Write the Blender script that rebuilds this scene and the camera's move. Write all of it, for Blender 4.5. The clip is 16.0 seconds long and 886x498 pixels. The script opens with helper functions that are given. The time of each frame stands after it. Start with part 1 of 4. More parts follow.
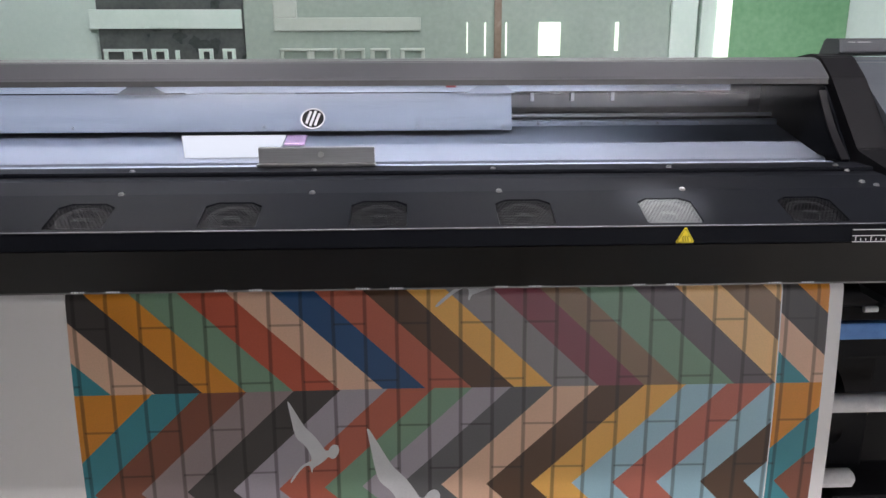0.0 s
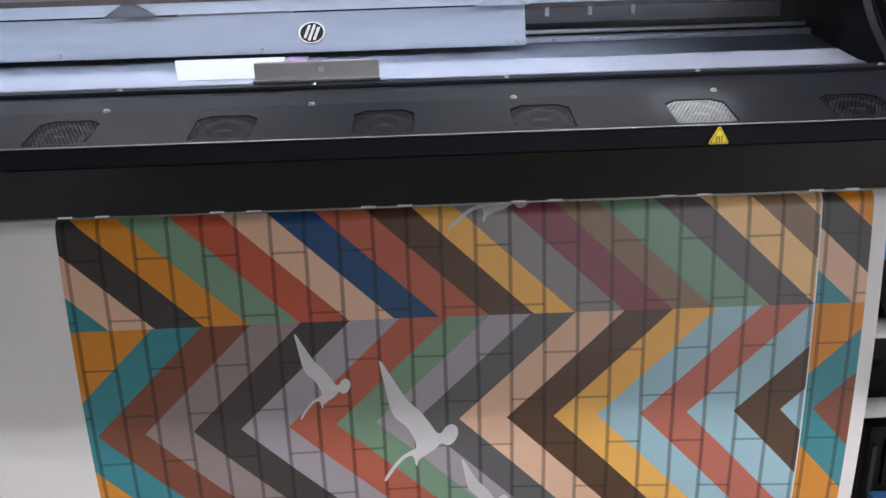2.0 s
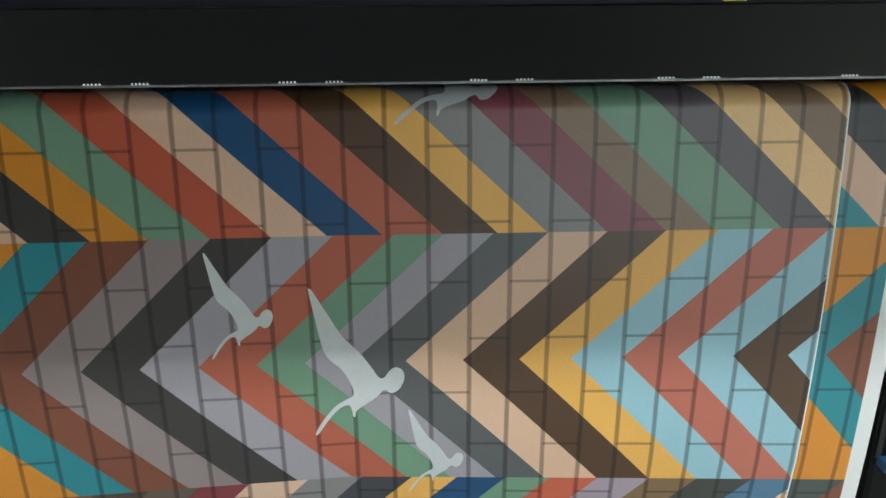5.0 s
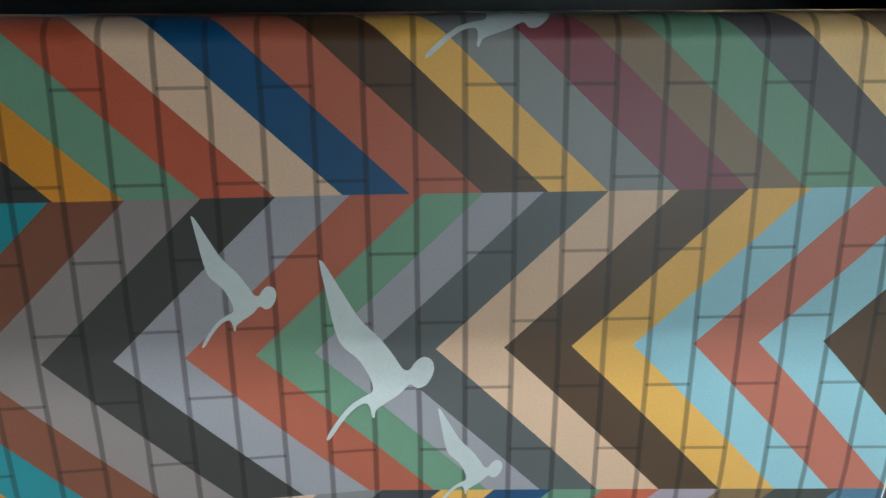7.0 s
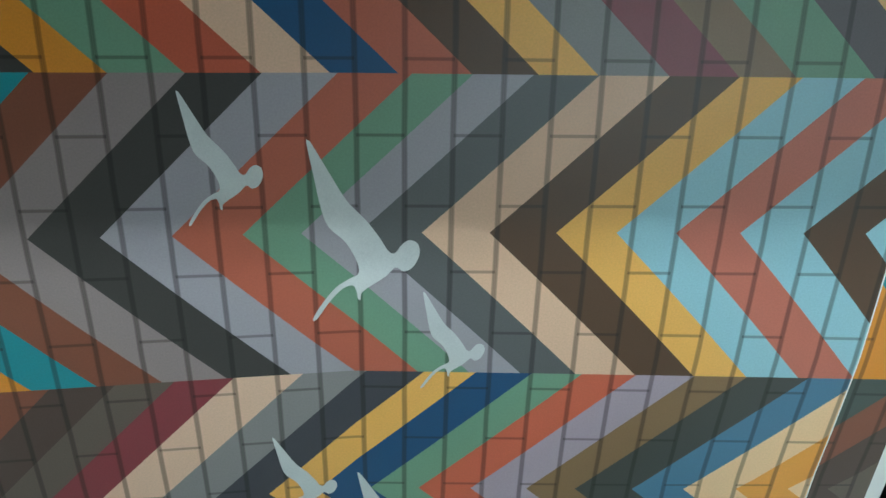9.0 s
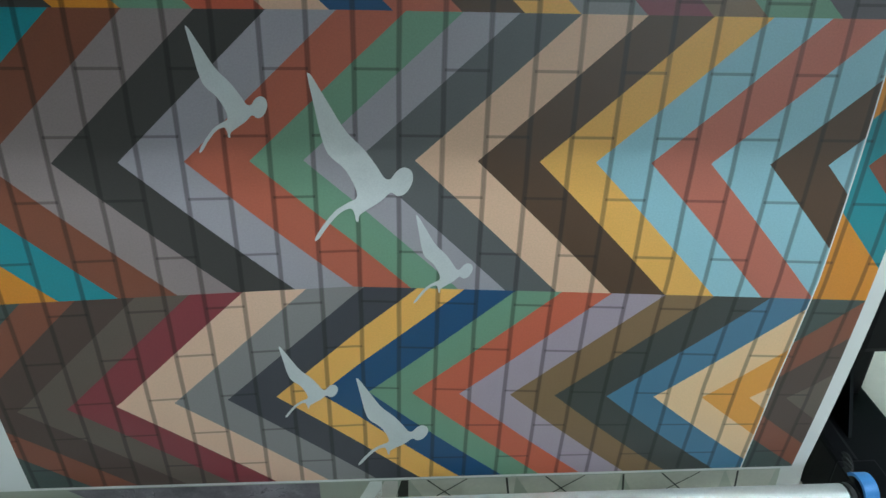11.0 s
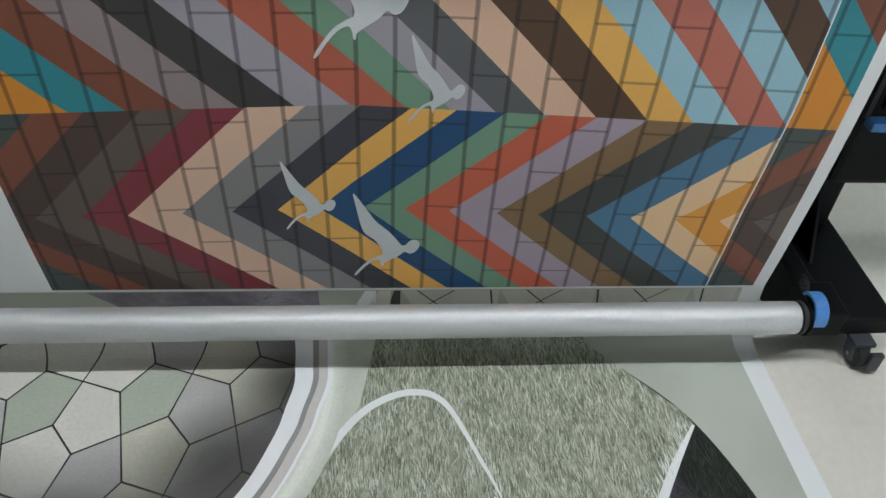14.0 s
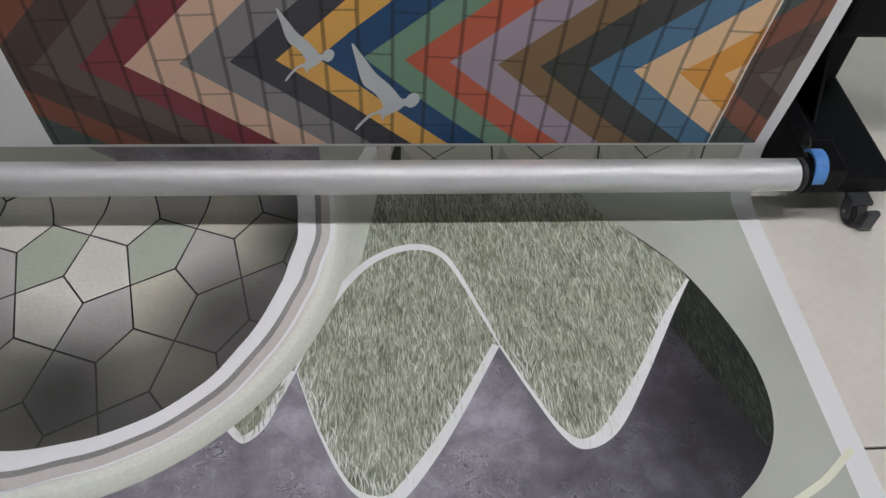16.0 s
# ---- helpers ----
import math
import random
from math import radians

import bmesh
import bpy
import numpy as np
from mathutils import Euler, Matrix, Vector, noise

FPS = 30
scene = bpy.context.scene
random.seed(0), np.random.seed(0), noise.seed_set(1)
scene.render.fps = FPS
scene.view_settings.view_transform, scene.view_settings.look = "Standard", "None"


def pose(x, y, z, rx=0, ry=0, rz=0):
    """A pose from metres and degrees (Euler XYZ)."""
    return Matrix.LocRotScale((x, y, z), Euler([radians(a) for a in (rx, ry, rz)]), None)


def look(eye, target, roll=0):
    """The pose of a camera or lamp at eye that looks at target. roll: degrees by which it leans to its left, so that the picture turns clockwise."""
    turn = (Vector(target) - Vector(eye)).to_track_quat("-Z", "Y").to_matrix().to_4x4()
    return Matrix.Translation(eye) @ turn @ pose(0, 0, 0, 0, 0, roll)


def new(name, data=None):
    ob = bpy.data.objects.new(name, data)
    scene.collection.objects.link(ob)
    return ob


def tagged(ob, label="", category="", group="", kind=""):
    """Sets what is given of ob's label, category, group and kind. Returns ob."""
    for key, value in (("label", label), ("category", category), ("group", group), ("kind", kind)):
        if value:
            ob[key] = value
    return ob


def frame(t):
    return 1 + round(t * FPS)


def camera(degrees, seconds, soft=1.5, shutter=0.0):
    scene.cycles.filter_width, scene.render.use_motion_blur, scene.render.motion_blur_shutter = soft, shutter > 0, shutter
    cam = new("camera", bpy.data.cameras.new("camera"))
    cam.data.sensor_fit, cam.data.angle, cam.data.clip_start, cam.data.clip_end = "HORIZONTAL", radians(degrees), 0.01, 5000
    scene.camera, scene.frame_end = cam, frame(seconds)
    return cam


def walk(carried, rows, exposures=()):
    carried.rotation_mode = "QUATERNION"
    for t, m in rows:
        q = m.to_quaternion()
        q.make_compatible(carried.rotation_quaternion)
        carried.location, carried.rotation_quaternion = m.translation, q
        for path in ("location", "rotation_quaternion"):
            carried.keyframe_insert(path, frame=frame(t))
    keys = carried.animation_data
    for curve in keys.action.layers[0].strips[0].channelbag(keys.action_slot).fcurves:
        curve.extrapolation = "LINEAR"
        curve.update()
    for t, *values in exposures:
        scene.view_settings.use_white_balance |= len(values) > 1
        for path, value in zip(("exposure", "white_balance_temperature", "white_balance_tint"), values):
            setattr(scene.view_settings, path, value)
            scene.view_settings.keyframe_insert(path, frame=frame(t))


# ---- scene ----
cam = camera(59.57, 16.0)
# seconds, eye, point looked at, roll
PATH = [
    (0, (-0.0392, 0.0839, 1.5123), (0.0352, 2.0125, 0.9880), -0.15),
    (0.5, (-0.0358, 0.1068, 1.4894), (-0.0037, 2.0284, 0.9360), -0.98),
    (1, (-0.0386, 0.1274, 1.4685), (-0.0049, 2.0309, 0.8557), -1.23),
    (1.5, (-0.0405, 0.1380, 1.4325), (-0.0015, 2.0463, 0.8352), -1.75),
    (2, (-0.0337, 0.1451, 1.4166), (-0.0012, 2.0509, 0.8108), -1.89),
    (2.5, (-0.0304, 0.1664, 1.3938), (0.0309, 2.0699, 0.7832), -1.60),
    (3, (-0.0315, 0.1866, 1.3676), (0.0466, 2.0813, 0.7318), -1.73),
    (3.5, (-0.0145, 0.2149, 1.3285), (0.0649, 2.1006, 0.6668), -1.76),
    (4, (0.0053, 0.2399, 1.3017), (0.0883, 2.1203, 0.6255), 0.13),
    (4.2, (0.0146, 0.2571, 1.2931), (0.0925, 2.1398, 0.6229), 0.20),
    (6.3, (-0.0008, 0.4453, 1.1831), (0.1046, 2.3305, 0.5236), -1.30),
    (6.5, (-0.0168, 0.4605, 1.1711), (0.0967, 2.3521, 0.5316), -0.62),
    (7, (-0.0400, 0.4820, 1.1375), (0.0822, 2.3800, 0.5187), -0.28),
    (7.5, (-0.0445, 0.4897, 1.1192), (0.0954, 2.3826, 0.4886), -0.36),
    (8, (-0.0424, 0.4890, 1.1176), (0.1086, 2.3572, 0.4199), -0.30),
    (8.5, (-0.0400, 0.4743, 1.1134), (0.1093, 2.3132, 0.3413), 0.72),
    (9, (-0.0403, 0.4649, 1.1008), (0.1108, 2.2857, 0.2873), 1.28),
    (11.3, (-0.0316, 0.3857, 1.1466), (0.1109, 2.1051, 0.1350), 1.91),
    (11.5, (-0.0350, 0.3792, 1.1494), (0.1087, 2.0950, 0.1319), 2.00),
    (12, (-0.0411, 0.3671, 1.1599), (0.1009, 2.0547, 0.0961), 2.43),
    (12.5, (-0.0436, 0.3500, 1.1589), (0.1043, 1.9882, 0.0212), 3.61),
    (13, (-0.0419, 0.3390, 1.1664), (0.1105, 1.9427, -0.0188), 4.01),
    (13.5, (-0.0364, 0.3317, 1.1650), (0.1182, 1.8680, -0.1061), 3.85),
    (14, (-0.0389, 0.3261, 1.1543), (0.1254, 1.8104, -0.1760), 4.03),
    (14.5, (-0.0349, 0.3150, 1.1470), (0.1243, 1.7248, -0.2627), 4.57),
    (15, (-0.0330, 0.2916, 1.1354), (0.1229, 1.6229, -0.3490), 4.92),
    (15.5, (-0.0363, 0.2874, 1.1311), (0.1202, 1.5914, -0.3773), 5.02),
    (16, (-0.0357, 0.2888, 1.1299), (0.1189, 1.5499, -0.4147), 4.65),
]
EXPOSURES = [(0.0, 0.24, 6900, 12), (1.0, 0.34, 6850, 11), (2.0, 0.46, 6750, 10), (4.2, 0.56, 6600, -4), (6.3, 0.62, 6050, -12), (7.5, 0.58, 5980, -14), (9.2, 0.36, 5820, -18), (11.3, 0.26, 5900, -13), (12.5, 0.16, 5950, -8), (13.5, -0.04, 6190, -4), (14.5, -0.1, 6430, 0), (16.0, -0.18, 6600, 6)]
walk(cam, [(t, look(eye, target, roll)) for t, eye, target, roll in PATH], EXPOSURES)

# ---- room light ----
world = bpy.data.worlds.new("world")
scene.world = world
world.use_nodes = True
world.node_tree.nodes["Background"].inputs[0].default_value = (0.75, 0.85, 1.0, 1)
world.node_tree.nodes["Background"].inputs[1].default_value = 0.3
TUBE_POWER = 118.0
DIM_POWER = 118.0
REAR_POWER = 74.0
LED_POWER = 20.0
DAY_POWER = 4.4
SPOT_POWER = 500.0


# ---- materials ----
def srgb(r, g, b, k=1.0):
    out = []
    for v in (r, g, b):
        v = v / 255
        v = v / 12.92 if v <= 0.04045 else ((v + 0.055) / 1.055) ** 2.4
        out.append(min(0.95, v * k))
    return (*out, 1.0)


class Val:
    """A number in a node tree, with plain arithmetic."""

    def __init__(self, tree, socket):
        self.tree, self.socket = tree, socket

    def op(self, kind, *others):
        node = self.tree.nodes.new("ShaderNodeMath")
        node.operation = kind
        for slot, v in zip(node.inputs, (self, *others)):
            if isinstance(v, Val):
                self.tree.links.new(v.socket, slot)
            else:
                slot.default_value = v
        return Val(self.tree, node.outputs[0])

    def __add__(self, o): return self.op("ADD", o)
    def __sub__(self, o): return self.op("SUBTRACT", o)
    def __mul__(self, o): return self.op("MULTIPLY", o)
    def __truediv__(self, o): return self.op("DIVIDE", o)
    def gt(self, o): return self.op("GREATER_THAN", o)
    def lt(self, o): return self.op("LESS_THAN", o)
    def abs(self): return self.op("ABSOLUTE")
    def fract(self): return self.op("FRACT")
    def floor(self): return self.op("FLOOR")


def base_material(name, colour=(0.5, 0.5, 0.5, 1), rough=0.5, metal=0.0, spec=0.5):
    m = bpy.data.materials.new(name)
    m.use_nodes = True
    b = m.node_tree.nodes["Principled BSDF"]
    b.inputs["Base Color"].default_value = colour
    b.inputs["Roughness"].default_value = rough
    b.inputs["Metallic"].default_value = metal
    b.inputs["Specular IOR Level"].default_value = spec
    return m, m.node_tree, b


def coords(tree, kind="Object", scale=(1, 1, 1)):
    tc = tree.nodes.new("ShaderNodeTexCoord")
    mp = tree.nodes.new("ShaderNodeMapping")
    mp.inputs["Scale"].default_value = scale
    tree.links.new(tc.outputs[kind], mp.inputs["Vector"])
    return mp.outputs["Vector"]


def noise_tex(tree, scale, detail=4.0, stretch=(1, 1, 1), kind="Object", twist=0.0):
    n = tree.nodes.new("ShaderNodeTexNoise")
    n.inputs["Scale"].default_value = scale
    n.inputs["Detail"].default_value = detail
    n.inputs["Distortion"].default_value = twist
    tree.links.new(coords(tree, kind, stretch), n.inputs["Vector"])
    return n.outputs["Fac"]


def ramp(tree, fac, stops, mode="LINEAR"):
    r = tree.nodes.new("ShaderNodeValToRGB")
    r.color_ramp.interpolation = mode
    els = r.color_ramp.elements
    while len(els) < len(stops):
        els.new(0.5)
    for e, (p, c) in zip(els, sorted(stops, key=lambda s: s[0])):
        e.position, e.color = p, c
    tree.links.new(fac.socket if isinstance(fac, Val) else fac, r.inputs["Fac"])
    return r.outputs["Color"]


def mix(tree, fac, a, b, mode="MIX"):
    n = tree.nodes.new("ShaderNodeMix")
    n.data_type, n.blend_type = "RGBA", mode
    for slot, v in ((n.inputs[0], fac), (n.inputs[6], a), (n.inputs[7], b)):
        if isinstance(v, Val):
            tree.links.new(v.socket, slot)
        elif isinstance(v, (tuple, float, int)):
            slot.default_value = v
        else:
            tree.links.new(v, slot)
    return n.outputs[2]


def bump(tree, bsdf, height, strength=0.2, distance=0.001):
    n = tree.nodes.new("ShaderNodeBump")
    n.inputs["Strength"].default_value, n.inputs["Distance"].default_value = strength, distance
    tree.links.new(height, n.inputs["Height"])
    tree.links.new(n.outputs["Normal"], bsdf.inputs["Normal"])


def worn(name, dark, light, rough=0.5, metal=0.0, scale=6.0, stretch=(1, 1, 1), grain=180.0, relief=0.1, spec=0.5, rough_var=0.12):
    """A surface that varies at two scales: broad blotches and fine grain."""
    m, t, b = base_material(name, light, rough, metal, spec)
    broad, fine = noise_tex(t, scale, 3, stretch), noise_tex(t, grain, 3, stretch)
    both = Val(t, broad) * 0.65 + Val(t, fine) * 0.35
    t.links.new(ramp(t, both, [(0.3, dark), (0.7, light)]), b.inputs["Base Color"])
    r = Val(t, broad) * (2 * rough_var) + (rough - rough_var)
    t.links.new(r.socket, b.inputs["Roughness"])
    if relief:
        bump(t, b, fine, relief, 0.0006)
    return m


def glowing(name, colour, power):
    m = bpy.data.materials.new(name)
    m.use_nodes = True
    t = m.node_tree
    t.nodes.clear()
    e, o = t.nodes.new("ShaderNodeEmission"), t.nodes.new("ShaderNodeOutputMaterial")
    e.inputs[0].default_value, e.inputs[1].default_value = colour, power
    t.links.new(e.outputs[0], o.inputs[0])
    return m


K = 1.25
TEAL, ORANGE, CHARCOAL = srgb(48, 128, 138, K), srgb(200, 130, 40, K), srgb(56, 53, 52, K)
PEACH, GREEN, RED = srgb(206, 170, 144, K), srgb(110, 142, 118, K), srgb(174, 80, 57, K)
BEIGE, NAVY, RUST = srgb(207, 171, 146, K), srgb(24, 68, 108, K), srgb(168, 88, 68, K)
BROWN, GOLD, GREY = srgb(76, 52, 34, K), srgb(218, 166, 84, K), srgb(128, 124, 124, K)
MAROON, TAUPE, PLUM = srgb(122, 62, 72, K), srgb(126, 102, 80, K), srgb(88, 80, 84, K)
TAN, LILAC, DARKGREY = srgb(224, 184, 128, K), srgb(152, 146, 154, K), srgb(86, 86, 88, K)
SKY, SALMON, RUSTBROWN = srgb(147, 183, 195, K), srgb(176, 100, 84, K), srgb(118, 68, 50, K)
MAUVE, SLATE, STEEL = srgb(136, 122, 122, K), srgb(62, 72, 70, K), srgb(74, 112, 140, K)
LAVENDER, TOBACCO, UMBER = srgb(158, 143, 156, K), srgb(122, 96, 66, K), srgb(72, 56, 50, K)
INK, AMBER = srgb(58, 58, 66, K), srgb(214, 148, 60, K)
SMOKE, BUFF, BRICK, COAL = srgb(92, 80, 72, K), srgb(208, 174, 150, K), srgb(184, 90, 66, K), srgb(58, 60, 58, K)
WINE, SAND = srgb(122, 50, 58, K), srgb(222, 186, 144, K)
WHITE = (0.86, 0.86, 0.85, 1)
# stripes from k = -6 upwards, in the three rows of the design
ROW_A = [TEAL, PEACH, CHARCOAL, ORANGE, GREEN, RED, BEIGE, NAVY, RUST, BROWN, GOLD, GREY, MAROON, TAUPE, GREEN, PLUM, TAN, TAUPE, TAN]
ROW_B = [AMBER, ORANGE, TEAL, RUSTBROWN, MAUVE, CHARCOAL, LILAC, RUST, GREEN, LILAC, DARKGREY, PEACH, BROWN, GOLD, SKY, SALMON, SKY, BROWN, SKY]
ROW_D = [SLATE, RUSTBROWN, UMBER, SMOKE, WINE, BUFF, GREY, INK, GOLD, NAVY, GREEN, BRICK, LAVENDER, TOBACCO, COAL, STEEL, SAND, AMBER, SAND]
LEFT, SEAM, RIGHT, FOOT = -0.616, 0.588, 0.671, 0.152


def mural_material():
    """A printed wall mural: folded stripes in three rows over a brick pattern."""
    m, t, b = base_material("printed_mural_paper", WHITE, 0.5)
    uv = t.nodes.new("ShaderNodeUVMap")
    uv.uv_map = "print"
    sep = t.nodes.new("ShaderNodeSeparateXYZ")
    t.links.new(uv.outputs[0], sep.inputs[0])
    x, z0 = Val(t, sep.outputs[0]), Val(t, sep.outputs[1])
    shift_x = ((x - 0.15) / 0.25).op("MAXIMUM", 0.0).op("MINIMUM", 1.0)
    shift_z = ((z0 * -1.0 + 0.56) / 0.2).op("MAXIMUM", 0.0).op("MINIMUM", 1.0)
    xp = x + shift_x * shift_z * 0.009
    x2 = xp - xp.gt(SEAM) * (SEAM - LEFT)
    bow = ramp(t, z0, [(0.15, (0, 0, 0, 1)), (0.35, (0.06,) * 3 + (1,)), (0.556, (0.047,) * 3 + (1,)), (0.75, (0.012,) * 3 + (1,)), (0.95, (0.004,) * 3 + (1,))])
    z = z0 + Val(t, bow) * (x + 0.08).abs()
    s = 1.06
    row_v, row_2, apex_1, apex_2 = 0.934, 0.560, 0.751, 0.361

    def stripes(u, borders, colours):
        return ramp(t, (u + 0.8) / 1.7, [(0.0, colours[0])] + [((x_ + 0.8) / 1.7, c) for x_, c in zip(borders, colours[1:])], "CONSTANT")

    col_a = stripes(x2 + (z - row_v) * s, [-0.557, -0.483, -0.403, -0.335, -0.255, -0.174, -0.102, -0.027, 0.052, 0.124, 0.194, 0.271, 0.350, 0.421, 0.509, 0.585, 0.665, 0.74], ROW_A)
    col_b = stripes(x2 - (z - apex_1).abs() * s, [-0.76, -0.682, -0.603, -0.525, -0.446, -0.364, -0.283, -0.206, -0.138, -0.070, -0.002, 0.080, 0.157, 0.230, 0.305, 0.387, 0.467, 0.548][1:] + [0.62], [ROW_B[1]] + ROW_B[2:] + [ROW_B[-1]])
    col_d = stripes(x2 - (z - apex_2).abs() * s, [-0.745, -0.668, -0.592, -0.516, -0.443, -0.360, -0.281, -0.206, -0.137, -0.068, 0.001, 0.076, 0.152, 0.229, 0.310, 0.390, 0.472, 0.552], ROW_D)
    col = mix(t, z.gt(row_2), col_d, col_b)
    col = mix(t, z.gt(row_v), col, col_a)
    # brick joints: long uprights, short ledges that step from column to column
    xs = x2 + 0.0165
    c = xs / (xs.gt(0.0) * 0.0009 + 0.0535)
    wob = Val(t, noise_tex(t, 9.0, 2, (1, 1, 1), "UV")) * 0.05 - 0.025
    edge = ((c + wob).fract() - 0.5).abs()
    up = ramp(t, edge, [(0.425, (1, 1, 1, 1)), (0.45, (0.58, 0.56, 0.56, 1)), (0.485, (0.40, 0.39, 0.39, 1)), (0.496, (0.52, 0.5, 0.5, 1))])
    odd = (c.floor() / 2.0).fract().gt(0.25)
    led = ((z - z.gt(0.98) * 0.0175 + odd * 0.0828 - 0.1215) / 0.1656).fract()
    ledge = ramp(t, (led - 0.5).abs(), [(0.487, (1, 1, 1, 1)), (0.491, (0.5, 0.48, 0.48, 1)), (0.5, (0.56, 0.54, 0.54, 1))])
    col = mix(t, 1.0, col, up, "MULTIPLY")
    col = mix(t, 1.0, col, ledge, "MULTIPLY")
    speck = ramp(t, noise_tex(t, 420.0, 2, (1, 1, 1), "UV"), [(0.3, (0.93, 0.93, 0.93, 1)), (0.7, (1.04, 1.04, 1.04, 1))])
    col = mix(t, 1.0, col, speck, "MULTIPLY")
    inside = x.gt(LEFT) * x.lt(RIGHT) * z0.gt(FOOT) * (xp - SEAM).abs().gt(0.0011)
    blank = ramp(t, noise_tex(t, 3.0, 3, (1, 1, 1), "UV"), [(0.3, (0.83, 0.83, 0.815, 1)), (0.7, WHITE)])
    below = z0.lt(FOOT - 0.006) * x.lt(RIGHT - 0.019)
    pale = ramp(t, noise_tex(t, 2.5, 2, (1, 1, 1), "UV"), [(0.3, srgb(154, 157, 145, K)), (0.7, srgb(174, 177, 166, K))])
    blank = mix(t, below, blank, pale)
    t.links.new(mix(t, inside, blank, col), b.inputs["Base Color"])
    b.inputs["Roughness"].default_value = 0.42
    bump(t, b, noise_tex(t, 900.0, 2, (1, 1, 1), "UV"), 0.06, 0.0003)
    return m


def blade_material(name, dark, mid, light):
    """Printed grass strokes, each with a tone of its own, over broad light and dark patches."""
    m, t, b = base_material(name, mid, 0.6, 0.0, 0.25)
    geo = t.nodes.new("ShaderNodeNewGeometry")
    v = Val(t, geo.outputs["Random Per Island"]) * 0.72 + Val(t, noise_tex(t, 16.0, 3, (1, 0.5, 1))) * 0.7 - 0.2
    t.links.new(ramp(t, v, [(0.12, dark), (0.5, mid), (0.95, light)]), b.inputs["Base Color"])
    return m


def grass_material(name, dark, mid, light):
    m, t, b = base_material(name, mid, 0.62, 0.0, 0.25)
    n1 = noise_tex(t, 300.0, 5, (1, 0.17, 1), "Object", 0.5)
    n2 = noise_tex(t, 24.0, 4, (1, 0.5, 1))
    n3 = noise_tex(t, 520.0, 3, (1, 0.14, 1), "Object", 0.4)
    v = Val(t, n1) * 0.5 + Val(t, n2) * 0.22 + Val(t, n3) * 0.34
    t.links.new(ramp(t, v, [(0.40, dark), (0.53, mid), (0.68, light)]), b.inputs["Base Color"])
    return m


def glass_material(name, tint, amount):
    """Thin clear plastic: see-through, with gloss that grows at grazing angles."""
    m = bpy.data.materials.new(name)
    m.use_nodes = True
    t = m.node_tree
    t.nodes.clear()
    tr, gl, mx = t.nodes.new("ShaderNodeBsdfTransparent"), t.nodes.new("ShaderNodeBsdfGlossy"), t.nodes.new("ShaderNodeMixShader")
    fr, o = t.nodes.new("ShaderNodeLayerWeight"), t.nodes.new("ShaderNodeOutputMaterial")
    tr.inputs[0].default_value, gl.inputs["Roughness"].default_value = tint, 0.06
    fr.inputs[0].default_value = amount
    streak = noise_tex(t, 3.0, 4, (0.6, 6, 6))
    t.links.new(ramp(t, streak, [(0.35, (0.11,) * 3 + (1,)), (0.7, (0.24,) * 3 + (1,))]), gl.inputs["Roughness"])
    facing = Val(t, fr.outputs["Facing"])
    t.links.new((facing * facing * facing * 0.2 + 0.010).socket, mx.inputs[0])
    t.links.new(tr.outputs[0], mx.inputs[1])
    t.links.new(gl.outputs[0], mx.inputs[2])
    t.links.new(mx.outputs[0], o.inputs[0])
    return m


MURAL = mural_material()
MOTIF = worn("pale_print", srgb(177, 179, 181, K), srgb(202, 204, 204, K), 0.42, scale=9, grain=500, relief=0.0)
BLADES = blade_material("printed_blades", srgb(82, 87, 71, K), srgb(152, 155, 137, K), srgb(216, 217, 204, K))
BLADES_PALE = blade_material("printed_pale_blades", srgb(192, 195, 182, K), srgb(216, 218, 210, K), srgb(234, 235, 232, K))
BLADES_DARK = blade_material("printed_dim_blades", srgb(20, 23, 19, K), srgb(36, 40, 34, K), srgb(70, 74, 62, K))
GRASS = grass_material("printed_grass", srgb(84, 90, 72, K), srgb(140, 144, 124, K), srgb(202, 202, 188, K))
GRASS_DARK = grass_material("printed_dark_grass", srgb(20, 23, 20, K), srgb(36, 40, 35, K), srgb(62, 66, 56, K))
def stone_material():
    """A printed plaster wall in purple grey: soft clouds, flaking cracks, and a design that darkens to one side."""
    m, t, b = base_material("printed_purple_stone", (0.2, 0.2, 0.22, 1), 0.5, 0.0, 0.3)
    v = Val(t, noise_tex(t, 6.5, 3)) * 0.62 + Val(t, noise_tex(t, 26.0, 4, (1, 1, 1), "Object", 0.6)) * 0.24 + Val(t, noise_tex(t, 180.0, 3)) * 0.14
    col = ramp(t, v, [(0.34, srgb(96, 92, 99, K)), (0.5, srgb(130, 125, 133, K)), (0.64, srgb(168, 163, 173, K))])
    where = Val(t, noise_tex(t, 7.5, 2)).gt(0.55)
    vein = (Val(t, noise_tex(t, 30.0, 4, (1, 1.25, 1), "Object", 1.6)) - 0.5).abs()
    crack = vein.lt(0.014) * where
    flake = (vein - 0.03).abs().lt(0.012) * where
    col = mix(t, crack * 0.6, col, srgb(58, 53, 60, K))
    col = mix(t, flake * 0.4, col, srgb(182, 177, 184, K))
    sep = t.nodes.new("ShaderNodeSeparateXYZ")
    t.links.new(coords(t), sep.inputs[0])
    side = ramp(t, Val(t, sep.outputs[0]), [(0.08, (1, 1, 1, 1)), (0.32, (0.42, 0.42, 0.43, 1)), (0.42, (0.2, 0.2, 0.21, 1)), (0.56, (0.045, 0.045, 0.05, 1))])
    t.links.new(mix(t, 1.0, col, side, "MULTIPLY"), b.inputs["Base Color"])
    return m


